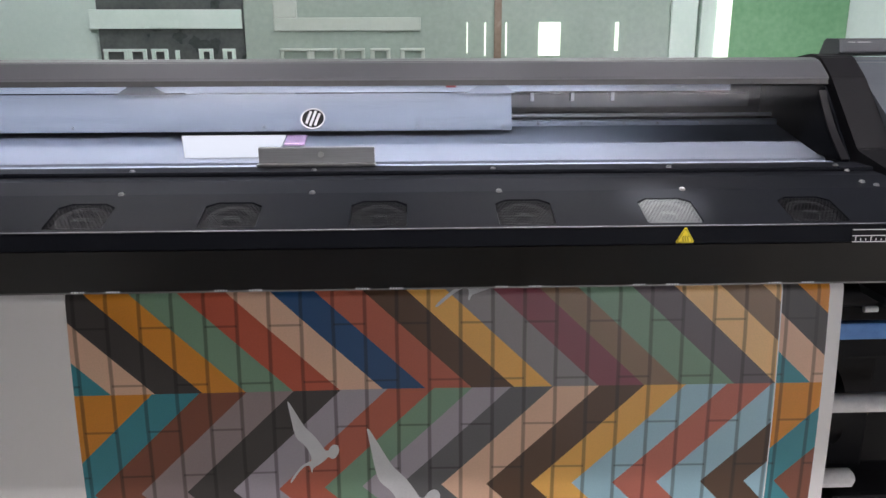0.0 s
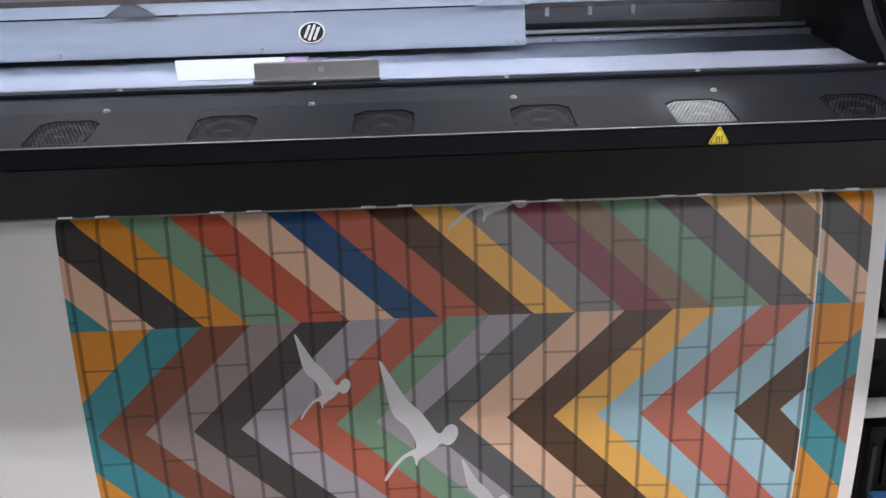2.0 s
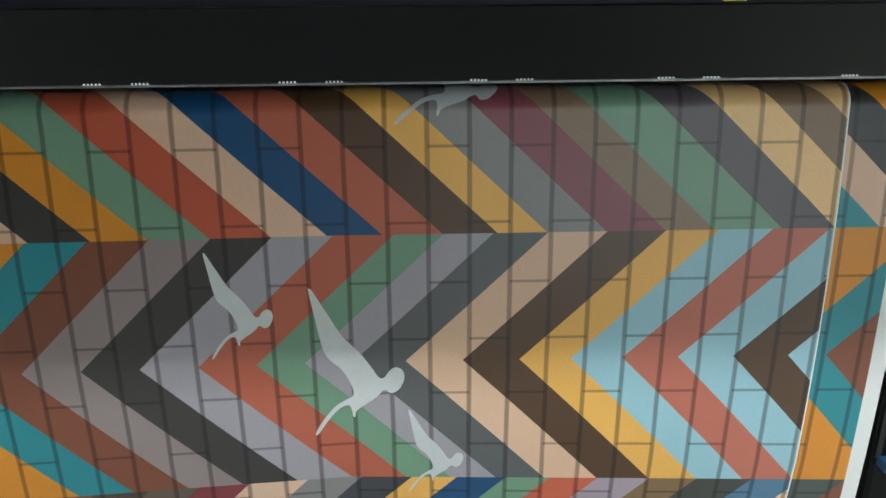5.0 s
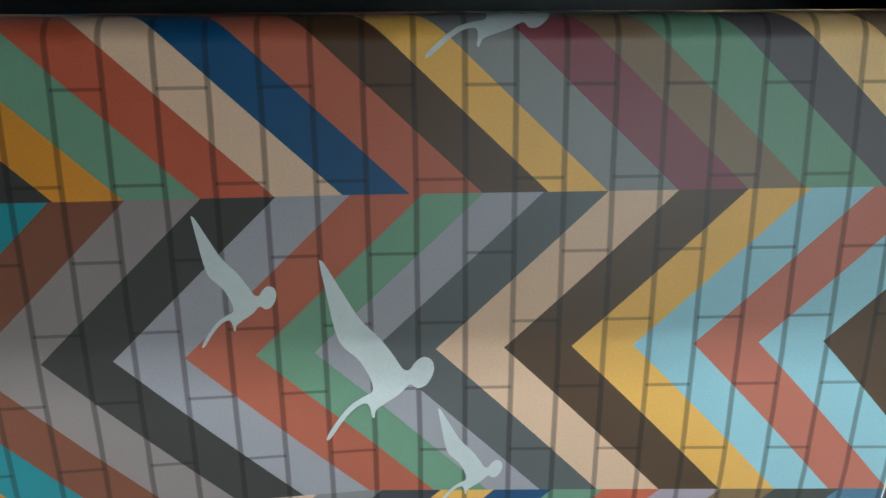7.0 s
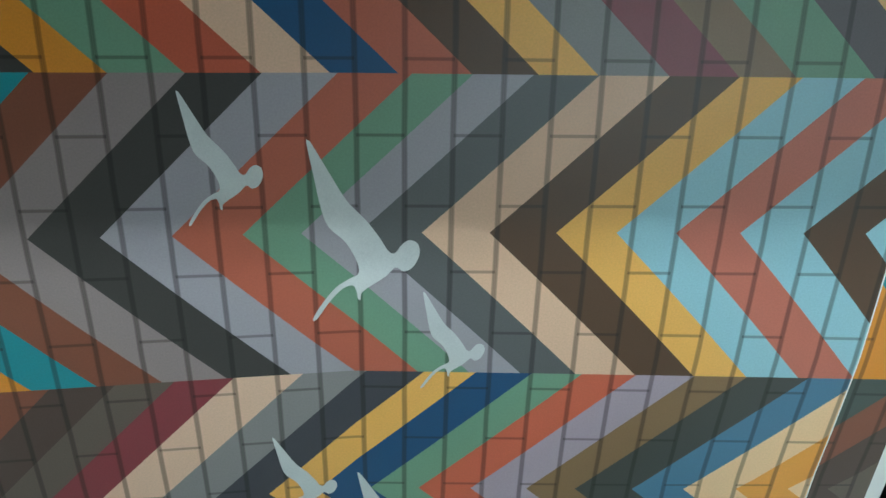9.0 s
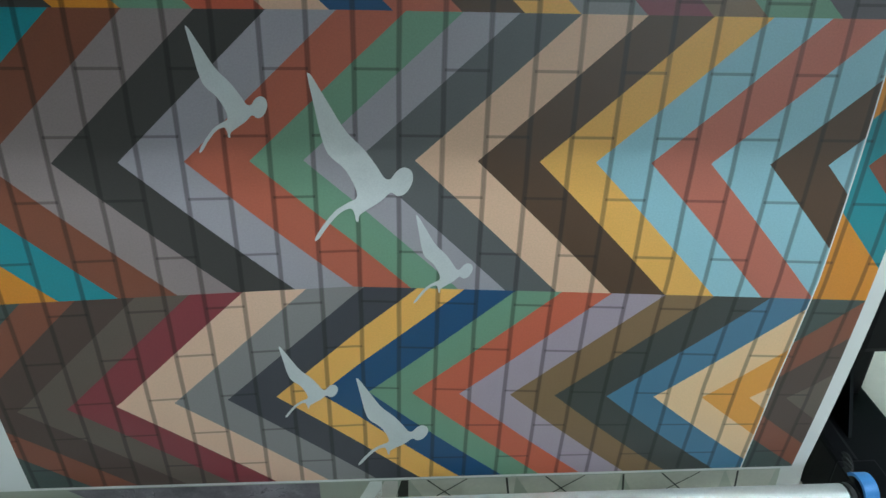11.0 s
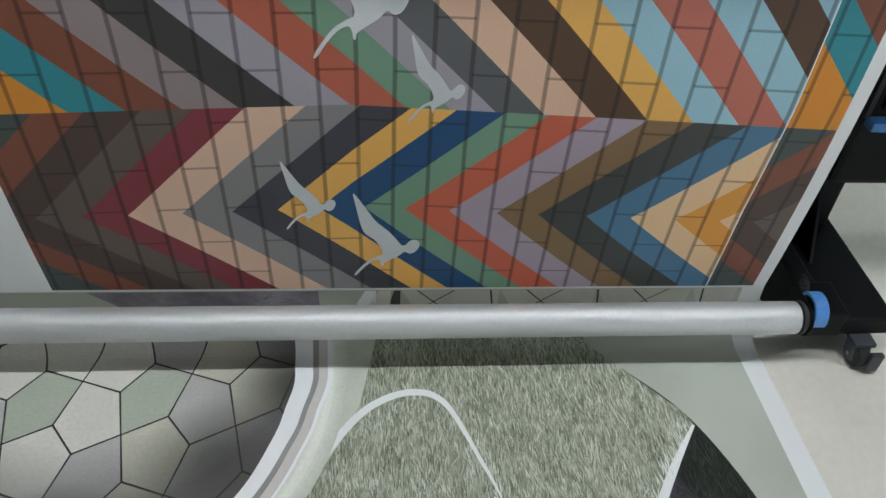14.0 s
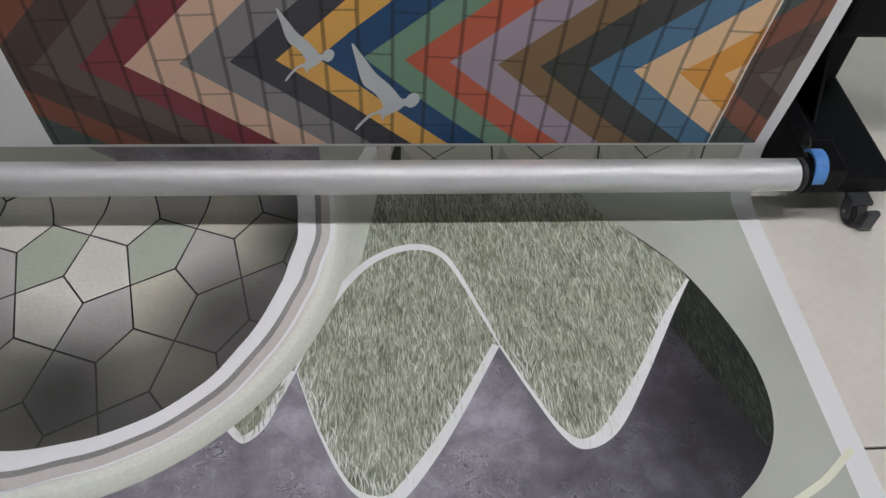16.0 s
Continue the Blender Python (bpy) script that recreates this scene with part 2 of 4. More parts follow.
STONE = stone_material()
def round_print(name, centre, stops):
    """Print whose tone changes with the distance from a centre; stops: (metres, tone)."""
    m, t, b = base_material(name, (0.5, 0.5, 0.5, 1), 0.42)
    sep = t.nodes.new("ShaderNodeSeparateXYZ")
    t.links.new(coords(t), sep.inputs[0])
    dx, dy = Val(t, sep.outputs[0]) - centre[0], Val(t, sep.outputs[1]) - centre[1]
    d = (dx * dx + dy * dy).op("SQRT")
    col = ramp(t, d, [(r_, srgb(*c, K)) for r_, c in stops])
    spk = ramp(t, noise_tex(t, 160.0, 3), [(0.3, (0.94, 0.94, 0.94, 1)), (0.7, (1.04, 1.04, 1.04, 1))])
    t.links.new(mix(t, 1.0, col, spk, "MULTIPLY"), b.inputs["Base Color"])
    return m


RIM = worn("printed_white_edge", srgb(214, 216, 214, K), srgb(230, 231, 229, K), 0.42, scale=5, grain=90, relief=0.0)
RING_WHITE = worn("printed_white_rim", srgb(238, 239, 242, K), srgb(250, 250, 252, K), 0.42, scale=5, grain=90, relief=0.0)
BEIGE_BAND = worn("printed_beige_band", srgb(186, 180, 174, K), srgb(202, 196, 191, K), 0.42, scale=5, grain=90, relief=0.0)
GROOVE_LINE = worn("printed_groove_line", srgb(122, 120, 118, K), srgb(150, 147, 144, K), 0.42, scale=9, relief=0.0)
CREAM = round_print("printed_cream_band", (-0.622, 1.248), [(0.455, (198, 194, 184)), (0.477, (206, 204, 194)), (0.488, (222, 222, 212)), (0.500, (216, 219, 208))])
PALE_BAND = worn("printed_pale_band", srgb(176, 179, 165, K), srgb(194, 197, 184, K), 0.42, scale=6, grain=160, relief=0.0)
CREAM_LINE = worn("printed_cream_line", srgb(206, 206, 186, K), srgb(220, 220, 200, K), 0.42, scale=9, relief=0.0)
MOSS = round_print("printed_pale_green", (-0.632, 1.252), [(0.490, (216, 219, 208)), (0.512, (208, 210, 199)), (0.535, (186, 189, 175))])
BONE = worn("printed_bone_tile", srgb(176, 174, 164, K), srgb(192, 190, 180, K), 0.42, scale=6, grain=120, relief=0.0)
JOINT = worn("printed_joint_line", srgb(34, 34, 30), srgb(48, 46, 42), 0.45, scale=5, relief=0.0)
def tile_print(name, tone):
    """A printed tile: its tone falls away from the middle of the disc and in two smoky patches of the design."""
    m, t, b = base_material(name, (0.5, 0.5, 0.5, 1), 0.42)
    sep = t.nodes.new("ShaderNodeSeparateXYZ")
    t.links.new(coords(t), sep.inputs[0])
    px_, py_ = Val(t, sep.outputs[0]), Val(t, sep.outputs[1])

    def away(cx, cy):
        dx, dy = px_ - cx, py_ - cy
        return (dx * dx + dy * dy).op("SQRT")

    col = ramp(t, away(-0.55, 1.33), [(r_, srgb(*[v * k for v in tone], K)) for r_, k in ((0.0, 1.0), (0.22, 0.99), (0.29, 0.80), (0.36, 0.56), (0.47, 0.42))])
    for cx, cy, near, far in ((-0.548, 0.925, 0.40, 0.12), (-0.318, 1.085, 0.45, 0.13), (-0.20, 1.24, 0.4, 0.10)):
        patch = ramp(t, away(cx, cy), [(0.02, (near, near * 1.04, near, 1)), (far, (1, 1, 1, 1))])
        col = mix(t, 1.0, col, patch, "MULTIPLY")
    spk = ramp(t, noise_tex(t, 160.0, 3), [(0.3, (0.94, 0.94, 0.94, 1)), (0.7, (1.04, 1.04, 1.04, 1))])
    t.links.new(mix(t, 1.0, col, spk, "MULTIPLY"), b.inputs["Base Color"])
    return m


TILE_PRINTS = [tile_print("printed_tile_" + n, c) for n, c in (("bone", (208, 204, 194)), ("stone", (190, 186, 170)), ("sage", (170, 175, 158)), ("grey", (178, 174, 170)))]
BLACK_PAINT = worn("black_powder_coat", (0.0070, 0.0078, 0.0104, 1), (0.0108, 0.0120, 0.0152, 1), 0.42, scale=4, grain=700, relief=0.12, spec=0.03)
BLACK_FACE = worn("black_front_steel", (0.0022, 0.0030, 0.0042, 1), (0.0036, 0.0046, 0.0062, 1), 0.4, scale=5, grain=600, relief=0.08, spec=0.14)
BLACK_PLASTIC = worn("black_plastic", (0.0035, 0.0035, 0.0045, 1), (0.008, 0.008, 0.0095, 1), 0.5, scale=8, grain=500, relief=0.15, spec=0.14)
RUBBER_DULL = worn("matt_black_liner", (0.0025, 0.003, 0.0045, 1), (0.005, 0.006, 0.008, 1), 0.8, scale=8, grain=300, relief=0.05, spec=0.04)
NAVY_PANEL = worn("dark_blue_grey_panel", (0.005, 0.008, 0.013, 1), (0.011, 0.015, 0.022, 1), 0.55, scale=5, grain=300, relief=0.05, spec=0.1)
DULL_EDGE = worn("dull_metal_edge", (0.16, 0.16, 0.16, 1), (0.26, 0.26, 0.26, 1), 0.5, 0.5, scale=14, relief=0.0)
GREY_BEAM = worn("grey_painted_beam", (0.055, 0.057, 0.062, 1), (0.078, 0.080, 0.086, 1), 0.36, scale=3, grain=500, relief=0.06)
GREY_END = worn("dark_grey_end_cover", (0.035, 0.04, 0.046, 1), (0.06, 0.066, 0.072, 1), 0.45, scale=4, grain=500, relief=0.1)
GREY_BODY = worn("slate_grey_end_body", (0.05, 0.058, 0.068, 1), (0.08, 0.09, 0.10, 1), 0.45, scale=4, grain=500, relief=0.1)
BRACKET_TAN = worn("tan_paint", (0.16, 0.11, 0.06, 1), (0.24, 0.17, 0.10, 1), 0.6, scale=20, relief=0.1)
ALU = worn("brushed_aluminium", (0.58, 0.58, 0.57, 1), (0.72, 0.72, 0.71, 1), 0.6, 0.65, scale=3, stretch=(1, 1, 1), grain=220, relief=0.0, rough_var=0.02)
STEEL_PLATE = worn("brushed_steel_plate", (0.24, 0.255, 0.29, 1), (0.35, 0.365, 0.40, 1), 0.48, 0.3, scale=3, stretch=(0.4, 10, 10), grain=50, relief=0.05)
STEEL_DARK = worn("dull_steel_handle", (0.19, 0.197, 0.20, 1), (0.27, 0.278, 0.285, 1), 0.45, 0.5, scale=3, stretch=(0.4, 10, 10), grain=60, relief=0.04)
BADGE_SILVER = worn("silver_badge", (0.36, 0.36, 0.37, 1), (0.48, 0.48, 0.48, 1), 0.35, 0.5, scale=60, relief=0.0)
PLATEN = worn("pale_metal_platen", (0.42, 0.44, 0.49, 1), (0.54, 0.56, 0.61, 1), 0.65, 0.0, scale=3, stretch=(0.3, 8, 8), grain=60, relief=0.03, spec=0.15)
PLATEN_GREY = worn("blue_grey_metal_platen", (0.27, 0.285, 0.32, 1), (0.36, 0.38, 0.42, 1), 0.5, 0.1, scale=3, stretch=(0.3, 8, 8), grain=60, relief=0.03, spec=0.3)
SCREW = worn("zinc_screw", (0.26, 0.26, 0.255, 1), (0.42, 0.42, 0.41, 1), 0.35, 0.9, scale=60, relief=0.05)
BLUE = worn("blue_plastic", srgb(66, 122, 190), srgb(92, 150, 214), 0.45, scale=30, grain=400, relief=0.06)
YELLOW = worn("yellow_label", srgb(214, 190, 20), srgb(228, 206, 40), 0.45, scale=60, relief=0.0)
LABEL_WHITE = worn("white_label", (0.62, 0.62, 0.62, 1), (0.75, 0.75, 0.75, 1), 0.5, scale=60, relief=0.0)
RUBBER = worn("black_rubber", (0.012, 0.012, 0.012, 1), (0.03, 0.03, 0.03, 1), 0.7, scale=20, relief=0.2)
FLOOR_TILE = worn("beige_floor_tile", srgb(196, 190, 178, K), srgb(212, 206, 196, K), 0.33, scale=4, grain=60, relief=0.03)
GROUT = worn("dark_grout", srgb(50, 48, 44), srgb(70, 66, 60), 0.8, scale=30, relief=0.2)
PAINT = worn("grey_wall_paint", (0.10, 0.103, 0.105, 1), (0.14, 0.143, 0.145, 1), 0.7, scale=2, grain=120, relief=0.08)
CEIL = worn("dark_ceiling_paint", (0.045, 0.047, 0.05, 1), (0.065, 0.067, 0.07, 1), 0.8, scale=2, grain=120, relief=0.08)
MINT = worn("mint_wall", srgb(190, 216, 208), srgb(206, 228, 220), 0.35, scale=1.5, grain=60, relief=0.03)
FROST = worn("frosted_grey_glass", srgb(140, 160, 150), srgb(166, 184, 173), 0.18, scale=1.2, grain=40, relief=0.0)
TAUPE_GLASS = worn("taupe_glass", srgb(122, 108, 94), srgb(150, 138, 124), 0.25, scale=5, grain=60, relief=0.0)
DARK_PANEL = worn("dark_mottled_panel", srgb(58, 66, 66), srgb(96, 104, 102), 0.3, scale=9, grain=60, relief=0.03)
GREEN_PANEL = worn("green_glossy_panel", srgb(88, 146, 104), srgb(128, 176, 138), 0.22, scale=1.8, grain=40, relief=0.0)
PALE_SIGN = worn("pale_sign_face", srgb(196, 222, 212), srgb(212, 232, 224), 0.4, scale=4, grain=60, relief=0.0)
FAINT_SIGN_REFLECTION = worn("faint_sign_and_reflection", srgb(172, 188, 178), srgb(186, 200, 190), 0.3, scale=4, grain=60, relief=0.0)
WINDOW = glass_material("clear_scratched_plastic", (0.88, 0.91, 0.95, 1), 0.45)
TUBE_GLOW = glowing("lit_tube", (0.96, 0.95, 1.04, 1), TUBE_POWER)
REAR_GLOW = glowing("lit_rear_tube", (0.97, 0.96, 1.03, 1), REAR_POWER)
DIM_GLOW = glowing("lit_older_tube", (0.97, 0.95, 1.04, 1), DIM_POWER)
VENT_GLOW = glowing("outlet_dot_glow", (0.95, 0.97, 1.05, 1), 0.4)
CARRIAGE_GLOW = glowing("carriage_plate_glow", (0.93, 0.95, 1.05, 1), 0.95)
PINK = worn("pink_plastic", srgb(196, 160, 190), srgb(214, 180, 206), 0.4, scale=30, relief=0.0)
RED_TAB = worn("red_plastic", srgb(150, 40, 36), srgb(176, 56, 48), 0.4, scale=30, relief=0.0)
SHOP_DAYLIGHT = glowing("daylight_in_shop_front", (0.90, 0.92, 1.04, 1), DAY_POWER)
LED_GLOW = glowing("lit_led_strip", (0.83, 0.91, 1.09, 1), LED_POWER)
# added glow for bright streaks on the partition; no opening lies behind
STRIP_GLOW = glowing("bright_strip_glow", (0.88, 1.0, 0.92, 1), 1.25)


# ---- mesh helpers ----
def part(name, bm, material, parent=None, label="", smooth=False):
    me = bpy.data.meshes.new(name)
    bm.normal_update()
    bm.to_mesh(me)
    bm.free()
    for mat in material if isinstance(material, list) else [material]:
        me.materials.append(mat)
    if smooth:
        for p in me.polygons:
            p.use_smooth = True
        me.set_sharp_from_angle(angle=radians(35))
    ob = new(name, me)
    if parent:
        ob.parent = parent
    if label:
        ob["label"] = label
    return ob


def thing(name, label, category, at=(0, 0, 0), group="", kind=""):
    ob = new(name)
    ob.empty_display_size = 0.05
    ob.location = at
    return tagged(ob, label, category, group, kind)


def box(x0, x1, y0, y1, z0, z1, bevel=0.0, bm=None):
    own = bm is None
    bm = bmesh.new() if own else bm
    r = bmesh.ops.create_cube(bm, size=1, matrix=Matrix.Translation(((x0 + x1) / 2, (y0 + y1) / 2, (z0 + z1) / 2)) @ Matrix.Diagonal((x1 - x0, y1 - y0, z1 - z0, 1)))
    if bevel:
        edges = list({e for v in r["verts"] for e in v.link_edges})
        bmesh.ops.bevel(bm, geom=edges, offset=bevel, segments=2, affect="EDGES", profile=0.6)
    return bm


def rod(a, b, r, r2=None, seg=24, bm=None, bevel=0.0):
    bm = bmesh.new() if bm is None else bm
    a, b = Vector(a), Vector(b)
    d = b - a
    m = Matrix.Translation((a + b) / 2) @ d.to_track_quat("Z", "Y").to_matrix().to_4x4()
    res = bmesh.ops.create_cone(bm, cap_ends=True, segments=seg, radius1=r, radius2=r if r2 is None else r2, depth=d.length, matrix=m)
    if bevel:
        rim = [e for v in res["verts"] for e in v.link_edges if len(e.link_faces) == 2 and any(len(f.verts) > 4 for f in e.link_faces)]
        bmesh.ops.bevel(bm, geom=list(set(rim)), offset=bevel, segments=2, affect="EDGES")
    return bm


def extrude_x(section, x0, x1, bevel=0.0):
    """A closed section in (y, z), drawn out along x."""
    bm = bmesh.new()
    v = [bm.verts.new((x0, y, z)) for y, z in section]
    f = bm.faces.new(v)
    r = bmesh.ops.extrude_face_region(bm, geom=[f])
    bmesh.ops.translate(bm, vec=(x1 - x0, 0, 0), verts=[g for g in r["geom"] if isinstance(g, bmesh.types.BMVert)])
    bmesh.ops.recalc_face_normals(bm, faces=bm.faces)
    if bevel:
        long = [e for e in bm.edges if abs(e.verts[0].co.x - e.verts[1].co.x) > 1e-4]
        bmesh.ops.bevel(bm, geom=long, offset=bevel, segments=3, affect="EDGES")
    return bm


def spline(points, steps=6, closed=False):
    """Catmull-Rom through control points."""
    p = [Vector(q) for q in points]
    n = len(p)
    out = []
    for i in range(n if closed else n - 1):
        if closed:
            a, b, c, d = p[i - 1], p[i], p[(i + 1) % n], p[(i + 2) % n]
        else:
            a, b, c, d = p[max(i - 1, 0)], p[i], p[i + 1], p[min(i + 2, n - 1)]
        for k in range(steps):
            t = k / steps
            out.append(0.5 * (2 * b + (c - a) * t + (2 * a - 5 * b + 4 * c - d) * t * t + (3 * b - a - 3 * c + d) * t ** 3))
    if not closed:
        out.append(p[-1])
    return out


def clip_half(poly, keep):
    """The part of a flat polygon where keep(x, y) >= 0."""
    out = []
    for a, b in zip(poly, poly[1:] + poly[:1]):
        ka, kb = keep(*a), keep(*b)
        if ka >= 0:
            out.append(a)
        if (ka >= 0) != (kb >= 0):
            s = ka / (ka - kb)
            out.append((a[0] + (b[0] - a[0]) * s, a[1] + (b[1] - a[1]) * s))
    return out


def sheet(poly, z, thick=0.0003):
    """A flat printed patch on the floor sheet."""
    bm = bmesh.new()
    v = [bm.verts.new((x, y, z)) for x, y in poly]
    edges = [bm.edges.new((v[i], v[(i + 1) % len(v)])) for i in range(len(v))]
    bmesh.ops.triangle_fill(bm, use_beauty=True, use_dissolve=False, edges=edges, normal=(0, 0, 1))
    for f in bm.faces:
        if f.normal.z < 0:
            f.normal_flip()
    return bm


def stops_at(stops, u):
    for (a, va), (b, vb) in zip(stops, stops[1:]):
        if u <= b:
            k = (u - a) / (b - a)
            return va + (vb - va) * k * k * (3 - 2 * k)
    return stops[-1][1]


def ribbon(line, width, z, bm=None):
    """A band that runs along a line and lies to its left; width: metres, or stops (share of the way, metres)."""
    bm = bmesh.new() if bm is None else bm
    rows = []
    for i, q in enumerate(line):
        a, b = Vector(line[max(i - 1, 0)][:2]), Vector(line[min(i + 1, len(line) - 1)][:2])
        d = (b - a).normalized()
        w = width if isinstance(width, float) else stops_at(width, i / (len(line) - 1))
        n = Vector((-d.y, d.x)) * w
        rows.append((bm.verts.new((q[0], q[1], z)), bm.verts.new((q[0] + n.x, q[1] + n.y, z))))
    for (a, b), (c, d) in zip(rows, rows[1:]):
        bm.faces.new((a, c, d, b))
    return bm


# ---- the room ----
def room():
    fl = part("floor", box(-4.2, 4.2, -4.2, 3.7, -0.12, -0.006), GROUT)
    tagged(fl, "beige polished floor tiles with thin dark grout", "floor", kind="structure")
    x0, y0, sx, sy, gap = 0.15, 0.786, 1.2, 1.2, 0.005
    bm = box(gap / 2, sx - gap / 2, gap / 2, sy - gap / 2, -0.0059, 0.0, 0.0015)
    first = part("tile", bm, FLOOR_TILE, fl)
    first.location = (x0, y0, 0)
    for i in range(-4, 4):
        for j in range(-5, 3):
            if (i, j) != (0, 0):
                o = new("tile", first.data)
                o.parent, o.location = fl, (x0 + i * sx, y0 + j * sy, 0)
    back = part("wall_back", box(-4.2, 4.2, 3.56, 3.7, 0, 2.9), MINT)
    tagged(back, "pale mint glossy wall behind the printer", "wall", kind="structure")
    for name, b in (("wall_front", (-4.2, 4.2, -4.34, -4.2)), ("wall_left", (-4.34, -4.2, -4.34, 3.7)), ("wall_right", (4.2, 4.34, -4.34, 3.7))):
        tagged(part(name, box(*b, 0, 2.9), PAINT), "plain grey painted wall", "wall", kind="structure")
    tagged(part("ceiling", box(-4.34, 4.34, -4.34, 3.7, 2.9, 3.0), CEIL), "plain dark grey ceiling", "ceiling", kind="structure")


def letter_strokes(put, mat, x, widths, step, y):
    """Lettering as plain bars: two thin uprights under a cross bar for each sign."""
    for i, w in enumerate(widths):
        x0 = x + step * i
        put("letter_bar", x0, x0 + 0.018, 1.36, 1.468, y, y + 0.011, mat)
        if w > 0.03:
            put("letter_bar", x0 + w - 0.016, x0 + w, 1.36, 1.468, y, y + 0.011, mat)
            put("letter_bar", x0, x0 + w, 1.462, 1.474, y - 0.003, y + 0.008, mat)


def wall_panels():
    p = thing("glass_partition", "frosted grey glass partition with white post", "partition", (0, 3.5, 0))
    def put(name, x0, x1, z0, z1, y0, y1, mat, label=""):
        return part(name, box(x0, x1, y0 - 3.5, y1 - 3.5, z0, z1, 0.004), mat, p, label)
    put("frosted_pane", -0.745, 1.19, 0.0, 2.6, 3.52, 3.545, FROST)
    put("post", 1.20, 1.325, 0.0, 2.6, 3.49, 3.545, PALE_SIGN, "pale upright post")
    # a frame mirrored in the glass, painted as pale solid bars
    put("reflected_frame", -0.62, 0.0, 1.545, 1.60, 3.508, 3.518, FAINT_SIGN_REFLECTION)
    put("reflected_frame", -0.62, -0.52, 1.6, 1.9, 3.508, 3.518, FAINT_SIGN_REFLECTION)
    # bright streaks on the glass, made as glowing strips in front of it
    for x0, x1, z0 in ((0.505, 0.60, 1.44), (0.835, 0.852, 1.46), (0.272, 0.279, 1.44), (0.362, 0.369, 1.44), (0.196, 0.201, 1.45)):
        put("bright_strip", x0, x1, z0, 1.58, 3.505, 3.515, STRIP_GLOW, "bright glowing strip on the pane")
    put("brown_upright", 0.314, 0.346, 1.0, 2.2, 3.508, 3.516, TAUPE_GLASS, "narrow brown upright")
    put("pale_upright", 1.075, 1.19, 0.0, 2.6, 3.506, 3.516, PALE_SIGN, "pale beige upright")
    # light along the post, put in as a glowing strip
    put("bright_edge", 1.262, 1.327, 0.0, 2.6, 3.480, 3.489, STRIP_GLOW, "glowing strip for the bright light on the post edge")
    letter_strokes(put, FAINT_SIGN_REFLECTION, -0.60, (0.130, 0.115, 0.105, 0.085, 0.105), 0.128, 3.508)
    s = thing("wall_sign", "dark mottled wall sign with pale stripes", "sign", (0, 3.5, 0))
    def puts(name, x0, x1, z0, z1, y0, y1, mat, label=""):
        return part(name, box(x0, x1, y0 - 3.5, y1 - 3.5, z0, z1, 0.002), mat, s, label)
    puts("panel", -1.36, -0.75, 0.9, 2.2, 3.535, 3.55, DARK_PANEL)
    puts("stripe", -1.39, -0.755, 1.556, 1.634, 3.522, 3.533, PALE_SIGN, "pale mint stripe")
    letter_strokes(puts, PALE_SIGN, -1.345, (0.100, 0.080, 0.070, 0.022, 0.060, 0.055), 0.100, 3.522)
    g = thing("green_banner", "glossy green banner panel on the wall", "banner", (0, 3.5, 0))
    part("panel", box(1.33, 1.86, 0.02, 0.05, 0.6, 2.3, 0.01), GREEN_PANEL, g)


def tube_lamp(x, y, length=1.2, glow=None):
    lamp = thing("tube_lamp", "lit white fluorescent tube lamp under the ceiling", "lamp", (x, y, 2.9), "ceiling tube lamps")
    part("housing", box(-length / 2, length / 2, -0.03, 0.03, -0.05, 0.0, 0.004), PAINT, lamp)
    part("tube", rod((-length / 2 + 0.02, 0, -0.07), (length / 2 - 0.02, 0, -0.07), 0.014, seg=12), glow or TUBE_GLOW, lamp, "lit tube")
    for s in (-1, 1):
        part("holder", box(s * length / 2 - 0.012, s * length / 2 + 0.012, -0.018, 0.018, -0.09, -0.05, 0.003), PAINT, lamp)


room()
wall_panels()
for lx, ly, dim in ((-0.55, 0.66, 0), (0.7, 0.66, 0), (2.45, 0.66, 0), (-0.45, 0.61, 1), (0.8, 0.61, 1), (2.55, 0.61, 1), (-1.2, 2.9, 2), (0.6, 2.9, 2)):
    tube_lamp(lx, ly, 1.2, (TUBE_GLOW, DIM_GLOW, REAR_GLOW)[dim])


def shop_front():
    """The glazed front of the shop, behind the camera."""
    w = thing("window_1", "wide glazed shop front with bright daylight outside", "window", (0, -4.2, 0), kind="structure")
    part("window_pane", box(0.8, 4.1, 0.03, 0.04, 0.12, 1.4), SHOP_DAYLIGHT, w, "bright daylight")
    for x in (0.8, 1.9, 3.0, 4.1):
        part("window_frame", box(x - 0.035, x + 0.035, 0.0, 0.07, 0.06, 1.46, 0.004), GREY_END, w)
    for z in (0.09, 1.43):
        part("window_sill", box(0.765, 4.135, 0.0, 0.07, z - 0.03, z + 0.03, 0.004), GREY_END, w)


def ceiling_spot(x, y):
    sp = thing("ceiling_spot", "small round ceiling spot lamp over the printer", "lamp", (x, y, 2.9))
    part("spot_ring", rod((0, 0, -0.012), (0, 0, 0), 0.045, seg=32, bevel=0.003), PAINT, sp, "", True)
    lamp = bpy.data.lights.new("spot_light", "SPOT")
    lamp.energy, lamp.spot_size, lamp.spot_blend, lamp.shadow_soft_size = SPOT_POWER, radians(6.0), 1.0, 0.02
    o = new("spot_light", lamp)
    o.parent, o.location = sp, (0, 0, -0.02)
    o.rotation_euler = (radians(0.0), 0, 0)


shop_front()
ceiling_spot(0.335, 1.212)

# ---- the printed sheet ----
ROLL_Z, ROLL_R = 1.090, 0.03  # where the sheet begins to bend over the roller


def sheet_y(z):
    u = z - 0.6
    return 1.3001 - 0.0358 * u + 0.1243 * u * u + 0.0343 * u ** 3


